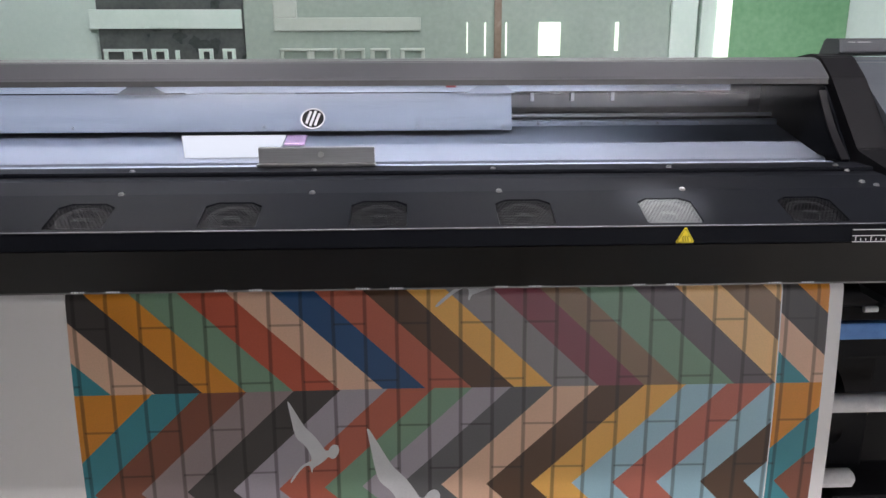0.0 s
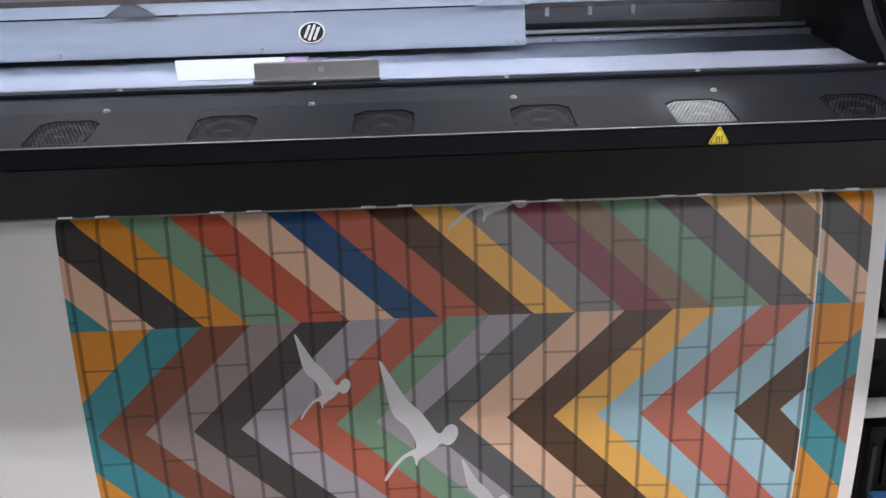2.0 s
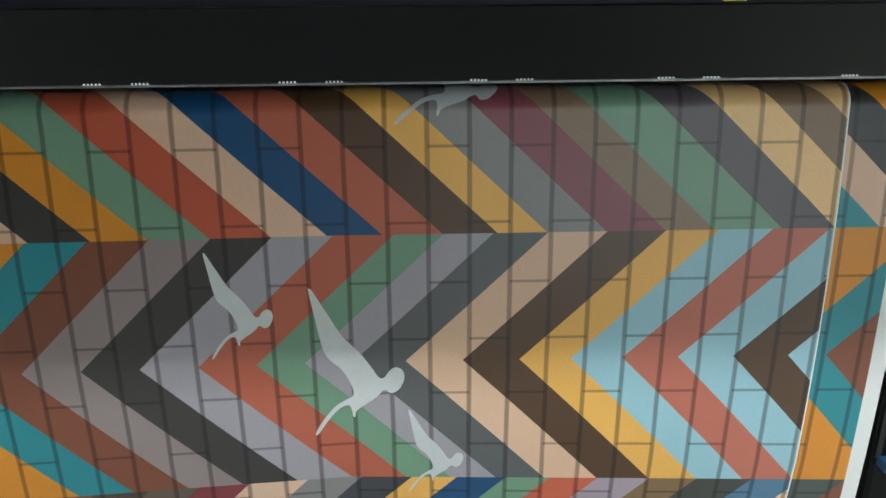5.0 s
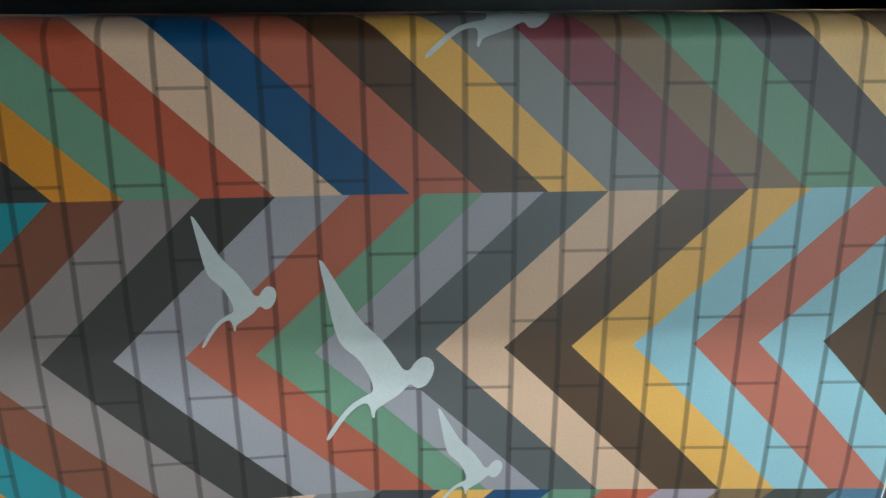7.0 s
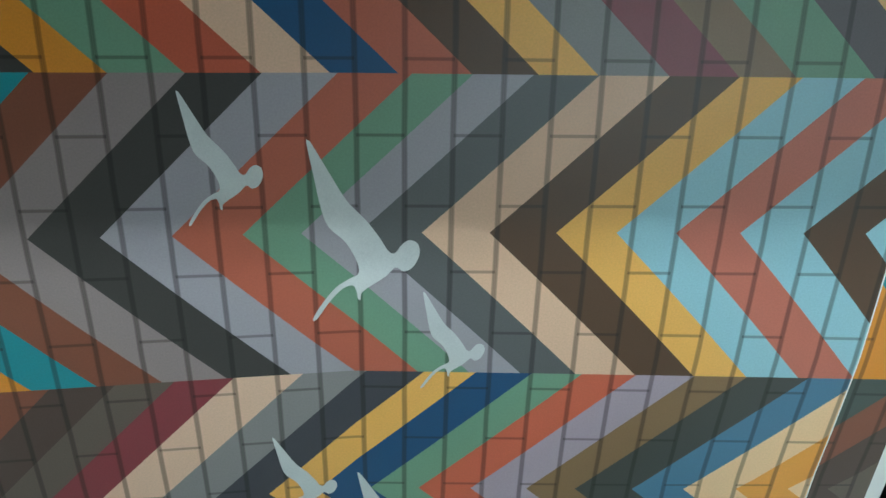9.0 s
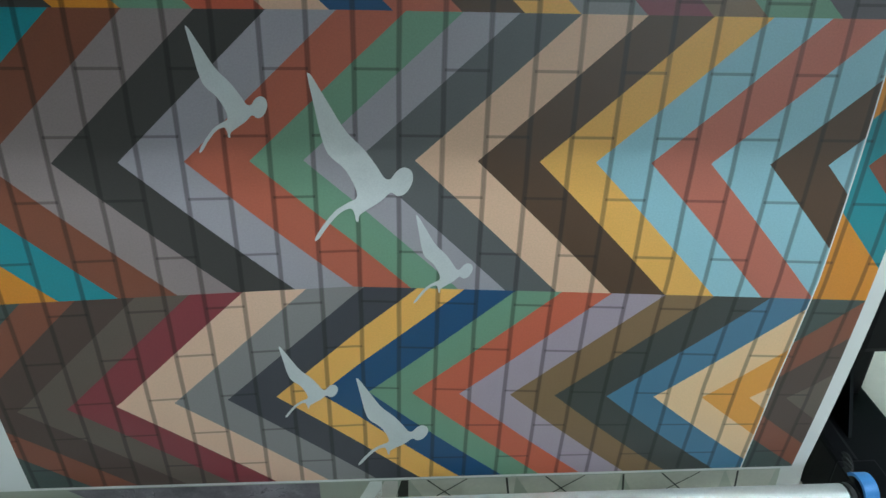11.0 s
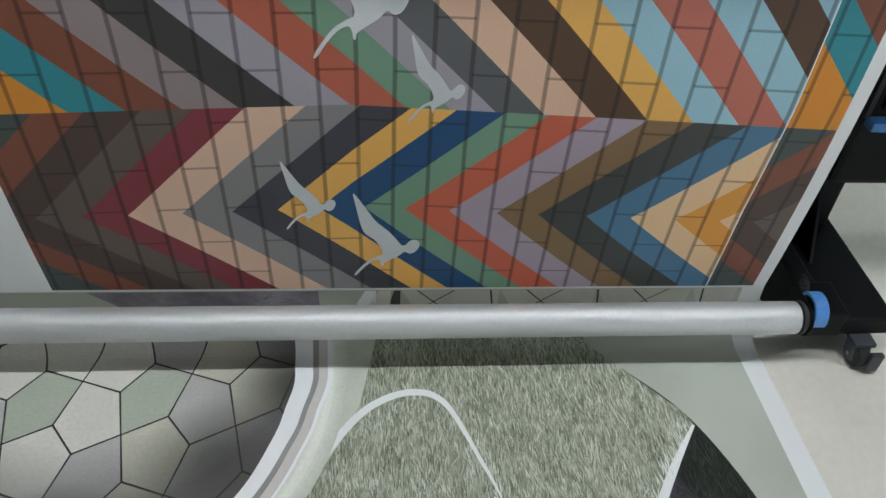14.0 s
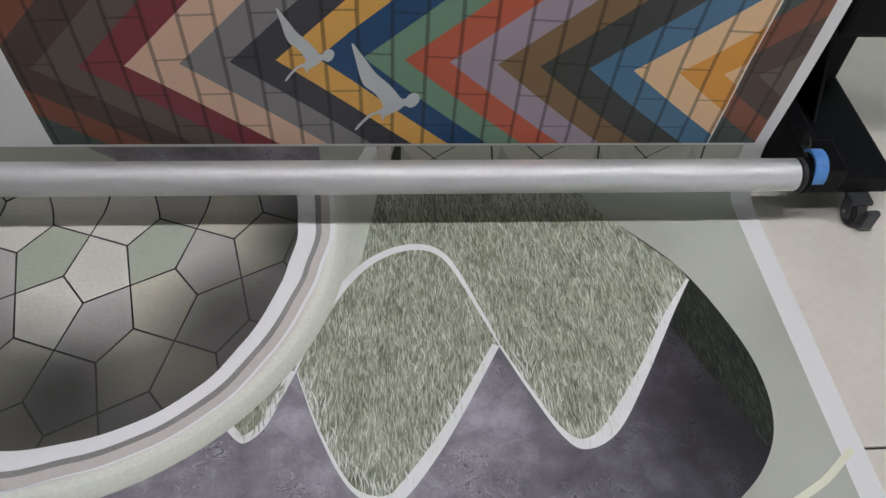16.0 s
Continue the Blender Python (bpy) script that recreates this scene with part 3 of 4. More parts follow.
def sheet_at(v):
    """Where a height on the print lies: straight down, or back over the roller at the top."""
    if v <= ROLL_Z:
        return sheet_y(v), v
    a = min((v - ROLL_Z) / ROLL_R, math.pi / 2)
    return sheet_y(ROLL_Z) + ROLL_R - ROLL_R * math.cos(a) + max(0.0, v - ROLL_Z - ROLL_R * math.pi / 2), ROLL_Z + ROLL_R * math.sin(a)


def paper_sheet():
    path = []  # (y, z, print height)
    for i in range(9):
        v = ROLL_Z + 0.0475 + 0.16 - 0.02 * i
        path.append((*sheet_at(v), v))
    top = ROLL_Z
    for i in range(1, 19):
        v = top + ROLL_R * math.pi / 2 * (1 - i / 18)
        path.append((*sheet_at(v), v))
    z = top - 0.012
    while z > 0.06:
        path.append((sheet_y(z), z, z))
        z -= 0.012
    y_b, r = sheet_y(0.06), 0.056
    for i in range(1, 9):
        a = radians(90 * i / 8)
        path.append((y_b - r + r * math.cos(a), 0.06 - 0.0575 * math.sin(a), 0.055 - 0.006 * i))
    y = y_b - r - 0.03
    k = 0.0
    while y > 0.25:
        path.append((y, 0.0025, -0.01 - k))
        y -= 0.03
        k += 0.03
    xs = [-0.84 + (0.695 + 0.84) * i / 40 for i in range(41)]
    bm = bmesh.new()
    layer = bm.loops.layers.uv.new("print")
    aside = lambda y, v: max(0.0, min(1.0, (0.15 - v) / 0.15)) * 0.021 + (max(0.0, -0.01 - v) * 0.03)
    rows = [[bm.verts.new((x + aside(y, v), y, z)) for x in xs] for y, z, v in path]
    for (ra, pa), (rb, pb) in zip(zip(rows, path), zip(rows[1:], path[1:])):
        for i in range(40):
            f = bm.faces.new((ra[i], rb[i], rb[i + 1], ra[i + 1]))
            for lp, uvv in zip(f.loops, ((xs[i], pa[2]), (xs[i], pb[2]), (xs[i + 1], pb[2]), (xs[i + 1], pa[2]))):
                lp[layer].uv = uvv
    ob = part("paper_sheet", bm, MURAL, smooth=True)
    tagged(ob, "wide white paper sheet printed with a coloured chevron brick mural", "printed paper")
    return ob


PAPER = paper_sheet()

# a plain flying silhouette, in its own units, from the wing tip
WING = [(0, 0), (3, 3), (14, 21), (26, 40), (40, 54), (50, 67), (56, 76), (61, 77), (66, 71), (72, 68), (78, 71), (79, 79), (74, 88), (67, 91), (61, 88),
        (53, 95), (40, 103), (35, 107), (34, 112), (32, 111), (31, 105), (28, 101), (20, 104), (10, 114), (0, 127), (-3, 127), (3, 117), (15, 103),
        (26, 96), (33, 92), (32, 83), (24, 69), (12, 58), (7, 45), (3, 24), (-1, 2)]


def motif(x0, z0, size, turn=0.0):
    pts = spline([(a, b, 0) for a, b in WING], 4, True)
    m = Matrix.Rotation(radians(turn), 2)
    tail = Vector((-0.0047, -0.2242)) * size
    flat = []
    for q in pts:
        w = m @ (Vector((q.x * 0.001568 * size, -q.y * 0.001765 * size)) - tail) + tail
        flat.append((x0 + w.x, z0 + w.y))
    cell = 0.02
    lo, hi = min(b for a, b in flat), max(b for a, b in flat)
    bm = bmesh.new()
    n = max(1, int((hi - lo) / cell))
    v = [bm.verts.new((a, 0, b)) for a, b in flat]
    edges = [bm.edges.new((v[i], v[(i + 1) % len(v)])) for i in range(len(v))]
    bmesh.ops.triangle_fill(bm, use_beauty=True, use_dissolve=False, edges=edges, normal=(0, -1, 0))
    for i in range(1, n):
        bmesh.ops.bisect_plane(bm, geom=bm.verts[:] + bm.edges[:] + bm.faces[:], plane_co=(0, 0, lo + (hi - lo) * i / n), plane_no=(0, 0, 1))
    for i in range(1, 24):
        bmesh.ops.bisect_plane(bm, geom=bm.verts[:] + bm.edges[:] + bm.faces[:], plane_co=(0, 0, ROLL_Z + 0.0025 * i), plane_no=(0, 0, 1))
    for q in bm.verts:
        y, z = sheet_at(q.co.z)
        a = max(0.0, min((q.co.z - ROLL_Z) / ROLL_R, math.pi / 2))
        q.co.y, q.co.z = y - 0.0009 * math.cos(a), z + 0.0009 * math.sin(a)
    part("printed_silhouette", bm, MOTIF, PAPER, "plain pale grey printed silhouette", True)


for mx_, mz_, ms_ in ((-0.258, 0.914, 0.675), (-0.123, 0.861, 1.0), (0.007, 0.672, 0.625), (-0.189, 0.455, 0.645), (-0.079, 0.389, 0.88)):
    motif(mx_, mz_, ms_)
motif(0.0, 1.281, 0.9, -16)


def arc(cx, cy, r, a0, a1, n=40):
    return [(cx + r * math.cos(radians(a0 + (a1 - a0) * i / n)), cy + r * math.sin(radians(a0 + (a1 - a0) * i / n))) for i in range(n + 1)]


BACK_Y = 1.37  # where the sheet leaves the floor


LIFT_Y = sheet_y(0.06) - 0.056


def lay(bm):
    """Lets a flat print follow the sheet where it curls up from the floor."""
    for k in range(9):
        bmesh.ops.bisect_plane(bm, geom=bm.verts[:] + bm.edges[:] + bm.faces[:], plane_co=(0, LIFT_Y + 0.009 * k, 0), plane_no=(0, 1, 0))
    for v in bm.verts:
        d = v.co.y - LIFT_Y
        if d > 0:
            a, h = d / 0.056, v.co.z - 0.0025
            v.co.y = LIFT_Y + (0.056 - h) * math.sin(a)
            v.co.z = 0.06 - (0.0575 - h) * math.cos(a)
    return bm


def inside(poly, x, y):
    hit = False
    for (ax, ay), (bx, by) in zip(poly, poly[1:] + poly[:1]):
        if (ay > y) != (by > y) and x < (bx - ax) * (y - ay) / (by - ay) + ax:
            hit = not hit
    return hit


def strokes(name, poly, count, mat, rnd, edge, arch, rim=False):
    """Flat printed grass strokes that fill an outline and thin out at its white edge."""
    xs, ys = [p[0] for p in poly], [p[1] for p in poly]
    verts, faces = [], []
    near = lambda x, y, line, r: any((x - a) ** 2 + (y - b) ** 2 < r * r for a, b in line)
    while count > 0:
        x, y = rnd.uniform(min(xs), max(xs)), rnd.uniform(min(ys), max(ys))
        count -= 1
        if not inside(poly, x, y):
            continue
        if near(x, y, edge, 0.026) != rim:
            continue
        long, wide = rnd.uniform(0.012, 0.034), rnd.uniform(0.0008, 0.0019)
        turn, bend = radians(rnd.gauss(92, 13)), radians(rnd.gauss(0, 15))
        z = 0.0036 + 0.0004 * rnd.random()
        spine = [(x, y)]
        for k in range(3):
            a = turn + bend * k / 2
            spine.append((spine[-1][0] + long / 3 * math.cos(a), spine[-1][1] + long / 3 * math.sin(a)))
        if not inside(poly, *spine[3]) or near(*spine[3], edge, 0.004 if rim else 0.015) or near(*spine[3], arch, 0.004):
            continue
        first = len(verts)
        for (cx, cy), w in zip(spine[:3], (0.6, 1.0, 0.7)):
            nx, ny = -math.sin(turn) * wide * w / 2, math.cos(turn) * wide * w / 2
            verts += [(cx - nx, cy - ny, z), (cx + nx, cy + ny, z)]
        verts.append((*spine[3], z))
        f = first
        faces += [(f, f + 2, f + 3, f + 1)[::-1], (f + 2, f + 4, f + 5, f + 3)[::-1], (f + 4, f + 6, f + 5)[::-1]]
    out = []
    for x, y, z in verts:
        d = y - LIFT_Y
        if d > 0:
            a, h = d / 0.056, z - 0.0025
            y, z = LIFT_Y + (0.056 - h) * math.sin(a), 0.06 - (0.0575 - h) * math.cos(a)
        out.append((x, y, z))
    me = bpy.data.meshes.new(name)
    me.from_pydata(out, [], faces)
    me.materials.append(mat)
    ob = new(name, me)
    ob.parent = PAPER
    ob["kind"] = "stuff"
    return ob


def floor_print():
    """The second print, on the part of the sheet that lies on the floor."""
    front = lambda x, y: BACK_Y - y
    far = lambda x, y: x + 0.84
    def disc(name, c, r, z, mat):
        p = clip_half(clip_half(arc(*c, r, 0, 360, 96)[:-1], front), far)
        part(name, lay(sheet(p, z)), mat, PAPER)
    right = spline([(0.33, BACK_Y, 0), (0.413, 1.279, 0), (0.520, 1.157, 0), (0.585, 1.009, 0), (0.604, 0.907, 0), (0.593, 0.824, 0), (0.554, 0.758, 0), (0.494, 0.705, 0), (0.40, 0.64, 0), (0.2, 0.58, 0)], 6)
    stone = [(q.x, q.y) for q in right] + [(-0.83, 0.58), (-0.83, 0.9), (-0.2, BACK_Y)]
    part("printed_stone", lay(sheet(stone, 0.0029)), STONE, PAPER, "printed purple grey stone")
    gap = [(-0.22, BACK_Y), (-0.03, BACK_Y), (-0.055, 1.271), (-0.07, 1.188), (-0.098, 1.117), (-0.147, 1.028), (-0.24, 1.05)]
    part("printed_pale_band", lay(sheet(gap, 0.0031)), PALE_BAND, PAPER, "printed pale green band")
    low = spline([(q[0], q[1], 0) for q in ((-0.181, 0.951), (-0.144, 0.849), (-0.102, 0.764), (-0.066, 0.728), (-0.03, 0.722), (0.002, 0.74), (0.069, 0.832), (0.161, 0.991))], 8)
    low2 = spline([(q[0], q[1], 0) for q in ((0.161, 0.991), (0.204, 0.898), (0.248, 0.818), (0.284, 0.799), (0.337, 0.828), (0.398, 0.913), (0.481, 1.048), (0.532, 1.127))], 8)
    up = spline([(q[0], q[1], 0) for q in ((-0.181, 0.951), (-0.152, 1.028), (-0.115, 1.099), (-0.055, 1.174), (0.018, 1.206), (0.078, 1.180), (0.134, 1.057), (0.161, 0.991))], 8)
    grass = [(q.x, q.y) for q in low] + [(q.x, q.y) for q in low2[1:]] + [(0.520, 1.157), (0.413, 1.279), (0.33, BACK_Y), (-0.04, BACK_Y), (-0.06, 1.271), (-0.075, 1.188), (-0.103, 1.117), (-0.152, 1.028)]
    part("printed_grass", lay(sheet(grass, 0.0032)), GRASS, PAPER, "printed pale green grass")
    shade = [(0.532, 1.127), (0.470, 1.028), (0.511, 0.935), (0.574, 0.789)] + [(q.x, q.y) for q in reversed(right[17:31])]
    part("printed_dark_grass", lay(sheet(shade, 0.0031)), GRASS_DARK, PAPER, "printed dark grass")
    lobe = spline([(-0.292, 0.862, 0), (-0.268, 0.834, 0), (-0.250, 0.828, 0), (-0.223, 0.853, 0), (-0.2, 0.905, 0), (-0.181, 0.951, 0)], 6)
    part("printed_grass", lay(sheet([(q.x, q.y) for q in lobe] + [(-0.25, 0.93)], 0.0032)), GRASS, PAPER)
    low_w = [(0.0, 0.002), (0.3, 0.006), (0.5, 0.014), (0.72, 0.021), (1.0, 0.013)]
    low2_w = [(0.0, 0.004), (0.2, 0.007), (0.4, 0.018), (0.6, 0.024), (0.8, 0.016), (1.0, 0.006)]
    for line, w in ((low, low_w), (low2, low2_w), (lobe, 0.013)):
        part("printed_edge", lay(ribbon(line, w, 0.0035)), RIM, PAPER, "printed white wavy edge")
    part("printed_edge", lay(ribbon(up, [(0.0, 0.004), (0.3, 0.015), (0.6, 0.015), (0.85, 0.007), (1.0, 0.003)], 0.0042)), RIM, PAPER)
    rnd_b = random.Random(11)
    lines = [(q.x, q.y) for q in low + low2 + lobe]
    arch = [(q.x, q.y) for q in up]
    strokes("printed_turf", grass, 12500, BLADES, rnd_b, lines, arch)
    strokes("printed_pale_turf", grass, 6000, BLADES_PALE, rnd_b, lines, arch, True)
    strokes("printed_turf", [(q.x, q.y) for q in lobe] + [(-0.25, 0.93)], 260, BLADES, rnd_b, [], arch)
    strokes("printed_dim_turf", shade, 1100, BLADES_DARK, rnd_b, [], [])
    disc("printed_moss_ring", (-0.632, 1.252), 0.535, 0.0044, MOSS)
    disc("printed_cream_ring", (-0.622, 1.248), 0.500, 0.0047, CREAM)
    disc("printed_joints", (-0.5745, 1.218), 0.402, 0.0056, JOINT)
    # the moulded rim round the tiles: its edges by the turn about the middle of the disc
    turns = (-130, -96, -80, -65, -50, -35, -20, -8, 6, 26)
    edges = ((0.400, 0.394, 0.386, 0.3825, 0.377, 0.367, 0.364, 0.368, 0.381, 0.399),
             (0.434, 0.427, 0.411, 0.406, 0.400, 0.392, 0.391, 0.399, 0.4145, 0.434),
             (0.445, 0.438, 0.421, 0.415, 0.411, 0.402, 0.4005, 0.408, 0.425, 0.447),
             (0.466, 0.459, 0.438, 0.432, 0.426, 0.418, 0.417, 0.424, 0.4415, 0.464),
             (0.469, 0.462, 0.441, 0.4355, 0.4305, 0.4225, 0.4225, 0.4305, 0.4505, 0.474))

    def rim_band(name, a, b, mat, label):
        bm, rows = bmesh.new(), []
        for k in range(79):
            deg = -130 + 2 * k
            rows.append([bm.verts.new((-0.5745 + r_ * math.cos(radians(deg)), 1.218 + r_ * math.sin(radians(deg)), 0.0064))
                         for r_ in (stops_at(list(zip(turns, edges[a])), deg), stops_at(list(zip(turns, edges[b])), deg))])
        for (p0, p1), (q0, q1) in zip(rows, rows[1:]):
            bm.faces.new((p0, p1, q1, q0))
        for x_, side in ((-0.84, (-1, 0, 0)), (0, (0, 1, 0))):
            bmesh.ops.bisect_plane(bm, geom=bm.verts[:] + bm.edges[:] + bm.faces[:], plane_co=(x_, BACK_Y, 0), plane_no=side, clear_outer=True)
        part(name, lay(bm), mat, PAPER, label)

    rim_band("printed_rim", 0, 1, RING_WHITE, "printed white rim")
    rim_band("printed_groove_line", 1, 2, GROOVE_LINE, "printed grey shadow line")
    rim_band("printed_groove", 2, 3, BEIGE_BAND, "printed beige groove")
    rim_band("printed_cream_line", 3, 4, RING_WHITE, "printed bright edge line")
    curl = spline([(0.705, 0.79, 0), (0.672, 0.762, 0), (0.640, 0.738, 0), (0.593, 0.713, 0), (0.55, 0.69, 0)], 6)
    part("printed_cream_line", ribbon(curl, 0.012, 0.0031), CREAM_LINE, PAPER, "printed cream line")
    # pentagon tiles, in two crossed sets of long hexagons
    p, q, o = Vector((0.0945, -0.1175)), Vector((0.097, 0.131)), Vector((-0.577, 1.126))
    node = lambda i, j: o + p * (i - 0.5) + q * (j - 0.5)
    mid = lambda i, j, s: o + p * i + q * j + (p if (i + j) % 2 == 0 else q) * (0.25 * s)
    rnd = random.Random(5)
    c, r = Vector((-0.5745, 1.218)), 0.400
    ring = arc(c.x, c.y, r, 0, 360, 72)[:-1]
    for i in range(-5, 6):
        for j in range(-5, 6):
            even = (i + j) % 2 == 0
            # one tile over each border between a cell and its next
            for di, dj in ((1, 0), (0, 1)):
                a, b = (node(i + 1, j), node(i + 1, j + 1)) if di else (node(i, j + 1), node(i + 1, j + 1))
                here_flat = even if di else not even
                if here_flat:
                    m0, n0, n1 = mid(i, j, 1), mid(i + di, j + dj, -1), mid(i + di, j + dj, 1)
                    poly = [a, m0, b, n1, n0] 
                else:
                    m0, n0, n1 = mid(i + di, j + dj, -1), mid(i, j, -1), mid(i, j, 1)
                    poly = [a, n0, n1, b, m0]
                cen = sum(poly, Vector((0, 0))) / 5
                poly = [v + (cen - v).normalized() * 0.0021 for v in poly]
                if sum(poly[k - 1].x * poly[k].y - poly[k].x * poly[k - 1].y for k in range(5)) < 0:
                    poly.reverse()
                flat = [(v.x, v.y) for v in poly]
                for k in range(72):
                    n = Vector(ring[k]) - c
                    flat = clip_half(flat, lambda x, y: r * r * 0.998 - (x - c.x) * n.x - (y - c.y) * n.y) if flat else flat
                flat = clip_half(clip_half(flat, front), far) if flat else flat
                if len(flat) < 3:
                    continue
                d = (cen - Vector((-0.56, 1.24))).length / r
                pick = rnd.random()
                sage = any((cen - Vector(q_)).length < 0.055 for q_ in ((-0.648, 1.19), (-0.46, 1.19)))
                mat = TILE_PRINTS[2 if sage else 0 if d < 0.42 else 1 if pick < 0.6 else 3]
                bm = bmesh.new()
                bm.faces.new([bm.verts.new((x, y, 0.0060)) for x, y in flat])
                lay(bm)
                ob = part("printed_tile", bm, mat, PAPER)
    # the strip of the second print that still hangs, under the foot of the mural
    def hung(name, x0, x1, slant, mat, lift=0.0008, slant_b=0.0):
        bm = bmesh.new()
        zs = [0.145 - 0.012 * k for k in range(8)]
        rows = [(bm.verts.new((x0 + slant * (0.145 - z), sheet_y(z) - lift, z)), bm.verts.new((x1 + slant_b * (0.145 - z), sheet_y(z) - lift, z))) for z in zs]
        for (a, b), (cc, d) in zip(rows, rows[1:]):
            bm.faces.new((a, cc, d, b))
        part(name, bm, mat, PAPER)
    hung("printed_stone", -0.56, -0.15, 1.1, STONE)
    hung("printed_groove", -0.065, -0.045, -0.4, RIM)
    hung("printed_groove", -0.04, -0.018, -0.4, BEIGE_BAND)
    hung("printed_joints", -0.012, 0.0, -0.2, JOINT)
    for k in range(9):
        sl = (0.9, -1.1, 0.15)[k % 3]
        hung("printed_joints", 0.03 + 0.068 * k, 0.0335 + 0.068 * k, sl, JOINT, 0.0014, sl)
    for k in range(7):
        hung("printed_tile", 0.002 + 0.092 * k, 0.0922 + 0.092 * k, -0.35 if k % 2 else 0.5, BONE)


floor_print()

# ---- the printer ----
PRINTER = thing("large_format_printer", "black large-format printer with clear window, fan grilles and caster feet", "printer", (0, 1.5, 0))
OFF = Matrix.Translation((0, -1.5, 0))
X0, X1 = -1.7, 0.728


def pp(name, bm, mat, label="", smooth=False, parent=None):
    """A part of the printer, given in room coordinates."""
    if parent is None:
        bmesh.ops.transform(bm, matrix=OFF, verts=bm.verts)
        return part(name, bm, mat, PRINTER, label, smooth)
    bmesh.ops.transform(bm, matrix=OFF, verts=bm.verts)
    return part(name, bm, mat, parent, label, smooth)


DECK = [(1.140, 1.2545), (1.251, 1.286), (1.307, 1.2965), (1.400, 1.302)]


def deck_z(y):
    for (a, za), (b, zb) in zip(DECK, DECK[1:]):
        if y <= b:
            return za + (zb - za) * (y - a) / (b - a)
    return DECK[-1][1]


FANS = [-0.517 + 0.2135 * k for k in range(-5, 6)]
FAN_Y0, FAN_Y1, FAN_W = 1.149, 1.224, 0.082


def octagon(cx, shrink=0.0):
    w, y0, y1, ch = FAN_W / 2 - shrink, FAN_Y0 + shrink, FAN_Y1 - shrink, 0.012
    return [(cx - w, y0 + ch * 0.3), (cx - w + ch * 0.3, y0), (cx + w - ch * 0.3, y0), (cx + w, y0 + ch * 0.3), (cx + w, y1 - ch), (cx + w - ch * 1.3, y1), (cx - w + ch * 1.3, y1), (cx - w, y1 - ch)]


def deck():
    bm = bmesh.new()
    ya, yb = 1.1445, 1.232
    for cx in FANS:
        lo, hi = cx - 0.2135 / 2, cx + 0.2135 / 2
        if cx == FANS[-1]:
            hi = X1
        outer = [(lo, ya), (hi, ya), (hi, yb), (lo, yb)]
        edges = []
        for loop in (outer, octagon(cx)):
            v = [bm.verts.new((x, y, deck_z(y))) for x, y in loop]
            edges += [bm.edges.new((v[i], v[(i + 1) % len(v)])) for i in range(len(v))]
        bmesh.ops.triangle_fill(bm, use_beauty=True, use_dissolve=True, edges=edges, normal=(0, -0.27, 1))
        # the wall of the opening
        ring = octagon(cx)
        top = [bm.verts.new((x, y, deck_z(y))) for x, y in ring]
        low = [bm.verts.new((x, y, deck_z(y) - 0.012)) for x, y in ring]
        for i in range(8):
            bm.faces.new((top[i], top[(i + 1) % 8], low[(i + 1) % 8], low[i]))
    xa, xb = FANS[0] - 0.2135 / 2, X1
    ys = [1.1405, ya]
    for (y0, y1) in ((1.1405, ya), (yb, 1.251), (1.251, 1.307), (1.307, 1.335)):
        bm.faces.new([bm.verts.new(c) for c in ((xa, y0, deck_z(y0)), (xb, y0, deck_z(y0)), (xb, y1, deck_z(y1)), (xa, y1, deck_z(y1)))])
    for f in bm.faces:
        if f.normal.z < -0.1:
            f.normal_flip()
    d = pp("deck_panel", bm, BLACK_PAINT, "black painted deck panel with fan openings")
    # raised back strip, front lip and the face that leans in below it
    pp("back_strip", extrude_x([(1.337, 1.2975), (1.337, 1.3045), (1.398, 1.3035), (1.398, 1.2965)], xa, xb, 0.0015), BLACK_PAINT)
    pp("front_lip", extrude_x([(1.1395, 1.2545), (1.146, 1.2545), (1.150, 1.2275), (1.1415, 1.2275)], xa, xb, 0.0012), BLACK_PAINT)
    pp("edge_trim", extrude_x([(1.1388, 1.2548), (1.1396, 1.2556), (1.1412, 1.2560), (1.1412, 1.2548)], xa, xb), GREY_BEAM, "thin worn bright edge")
    pp("apron", extrude_x([(1.1425, 1.2268), (1.152, 1.2268), (1.222, 1.149), (1.221, 1.1435), (1.214, 1.1435)], xa, xb, 0.001), BLACK_FACE)
    pp("outlet_strip", extrude_x([(1.216, 1.1430), (1.2225, 1.1430), (1.2225, 1.1405), (1.216, 1.1405)], xa, xb), DULL_EDGE, "thin bright metal outlet edge")
    pp("inner_tray", extrude_x([(1.150, 1.2263), (1.36, 1.2263), (1.36, 1.2253), (1.150, 1.2253)], xa, xb), BLACK_FACE)
    return xa, xb


XA, XB = deck()


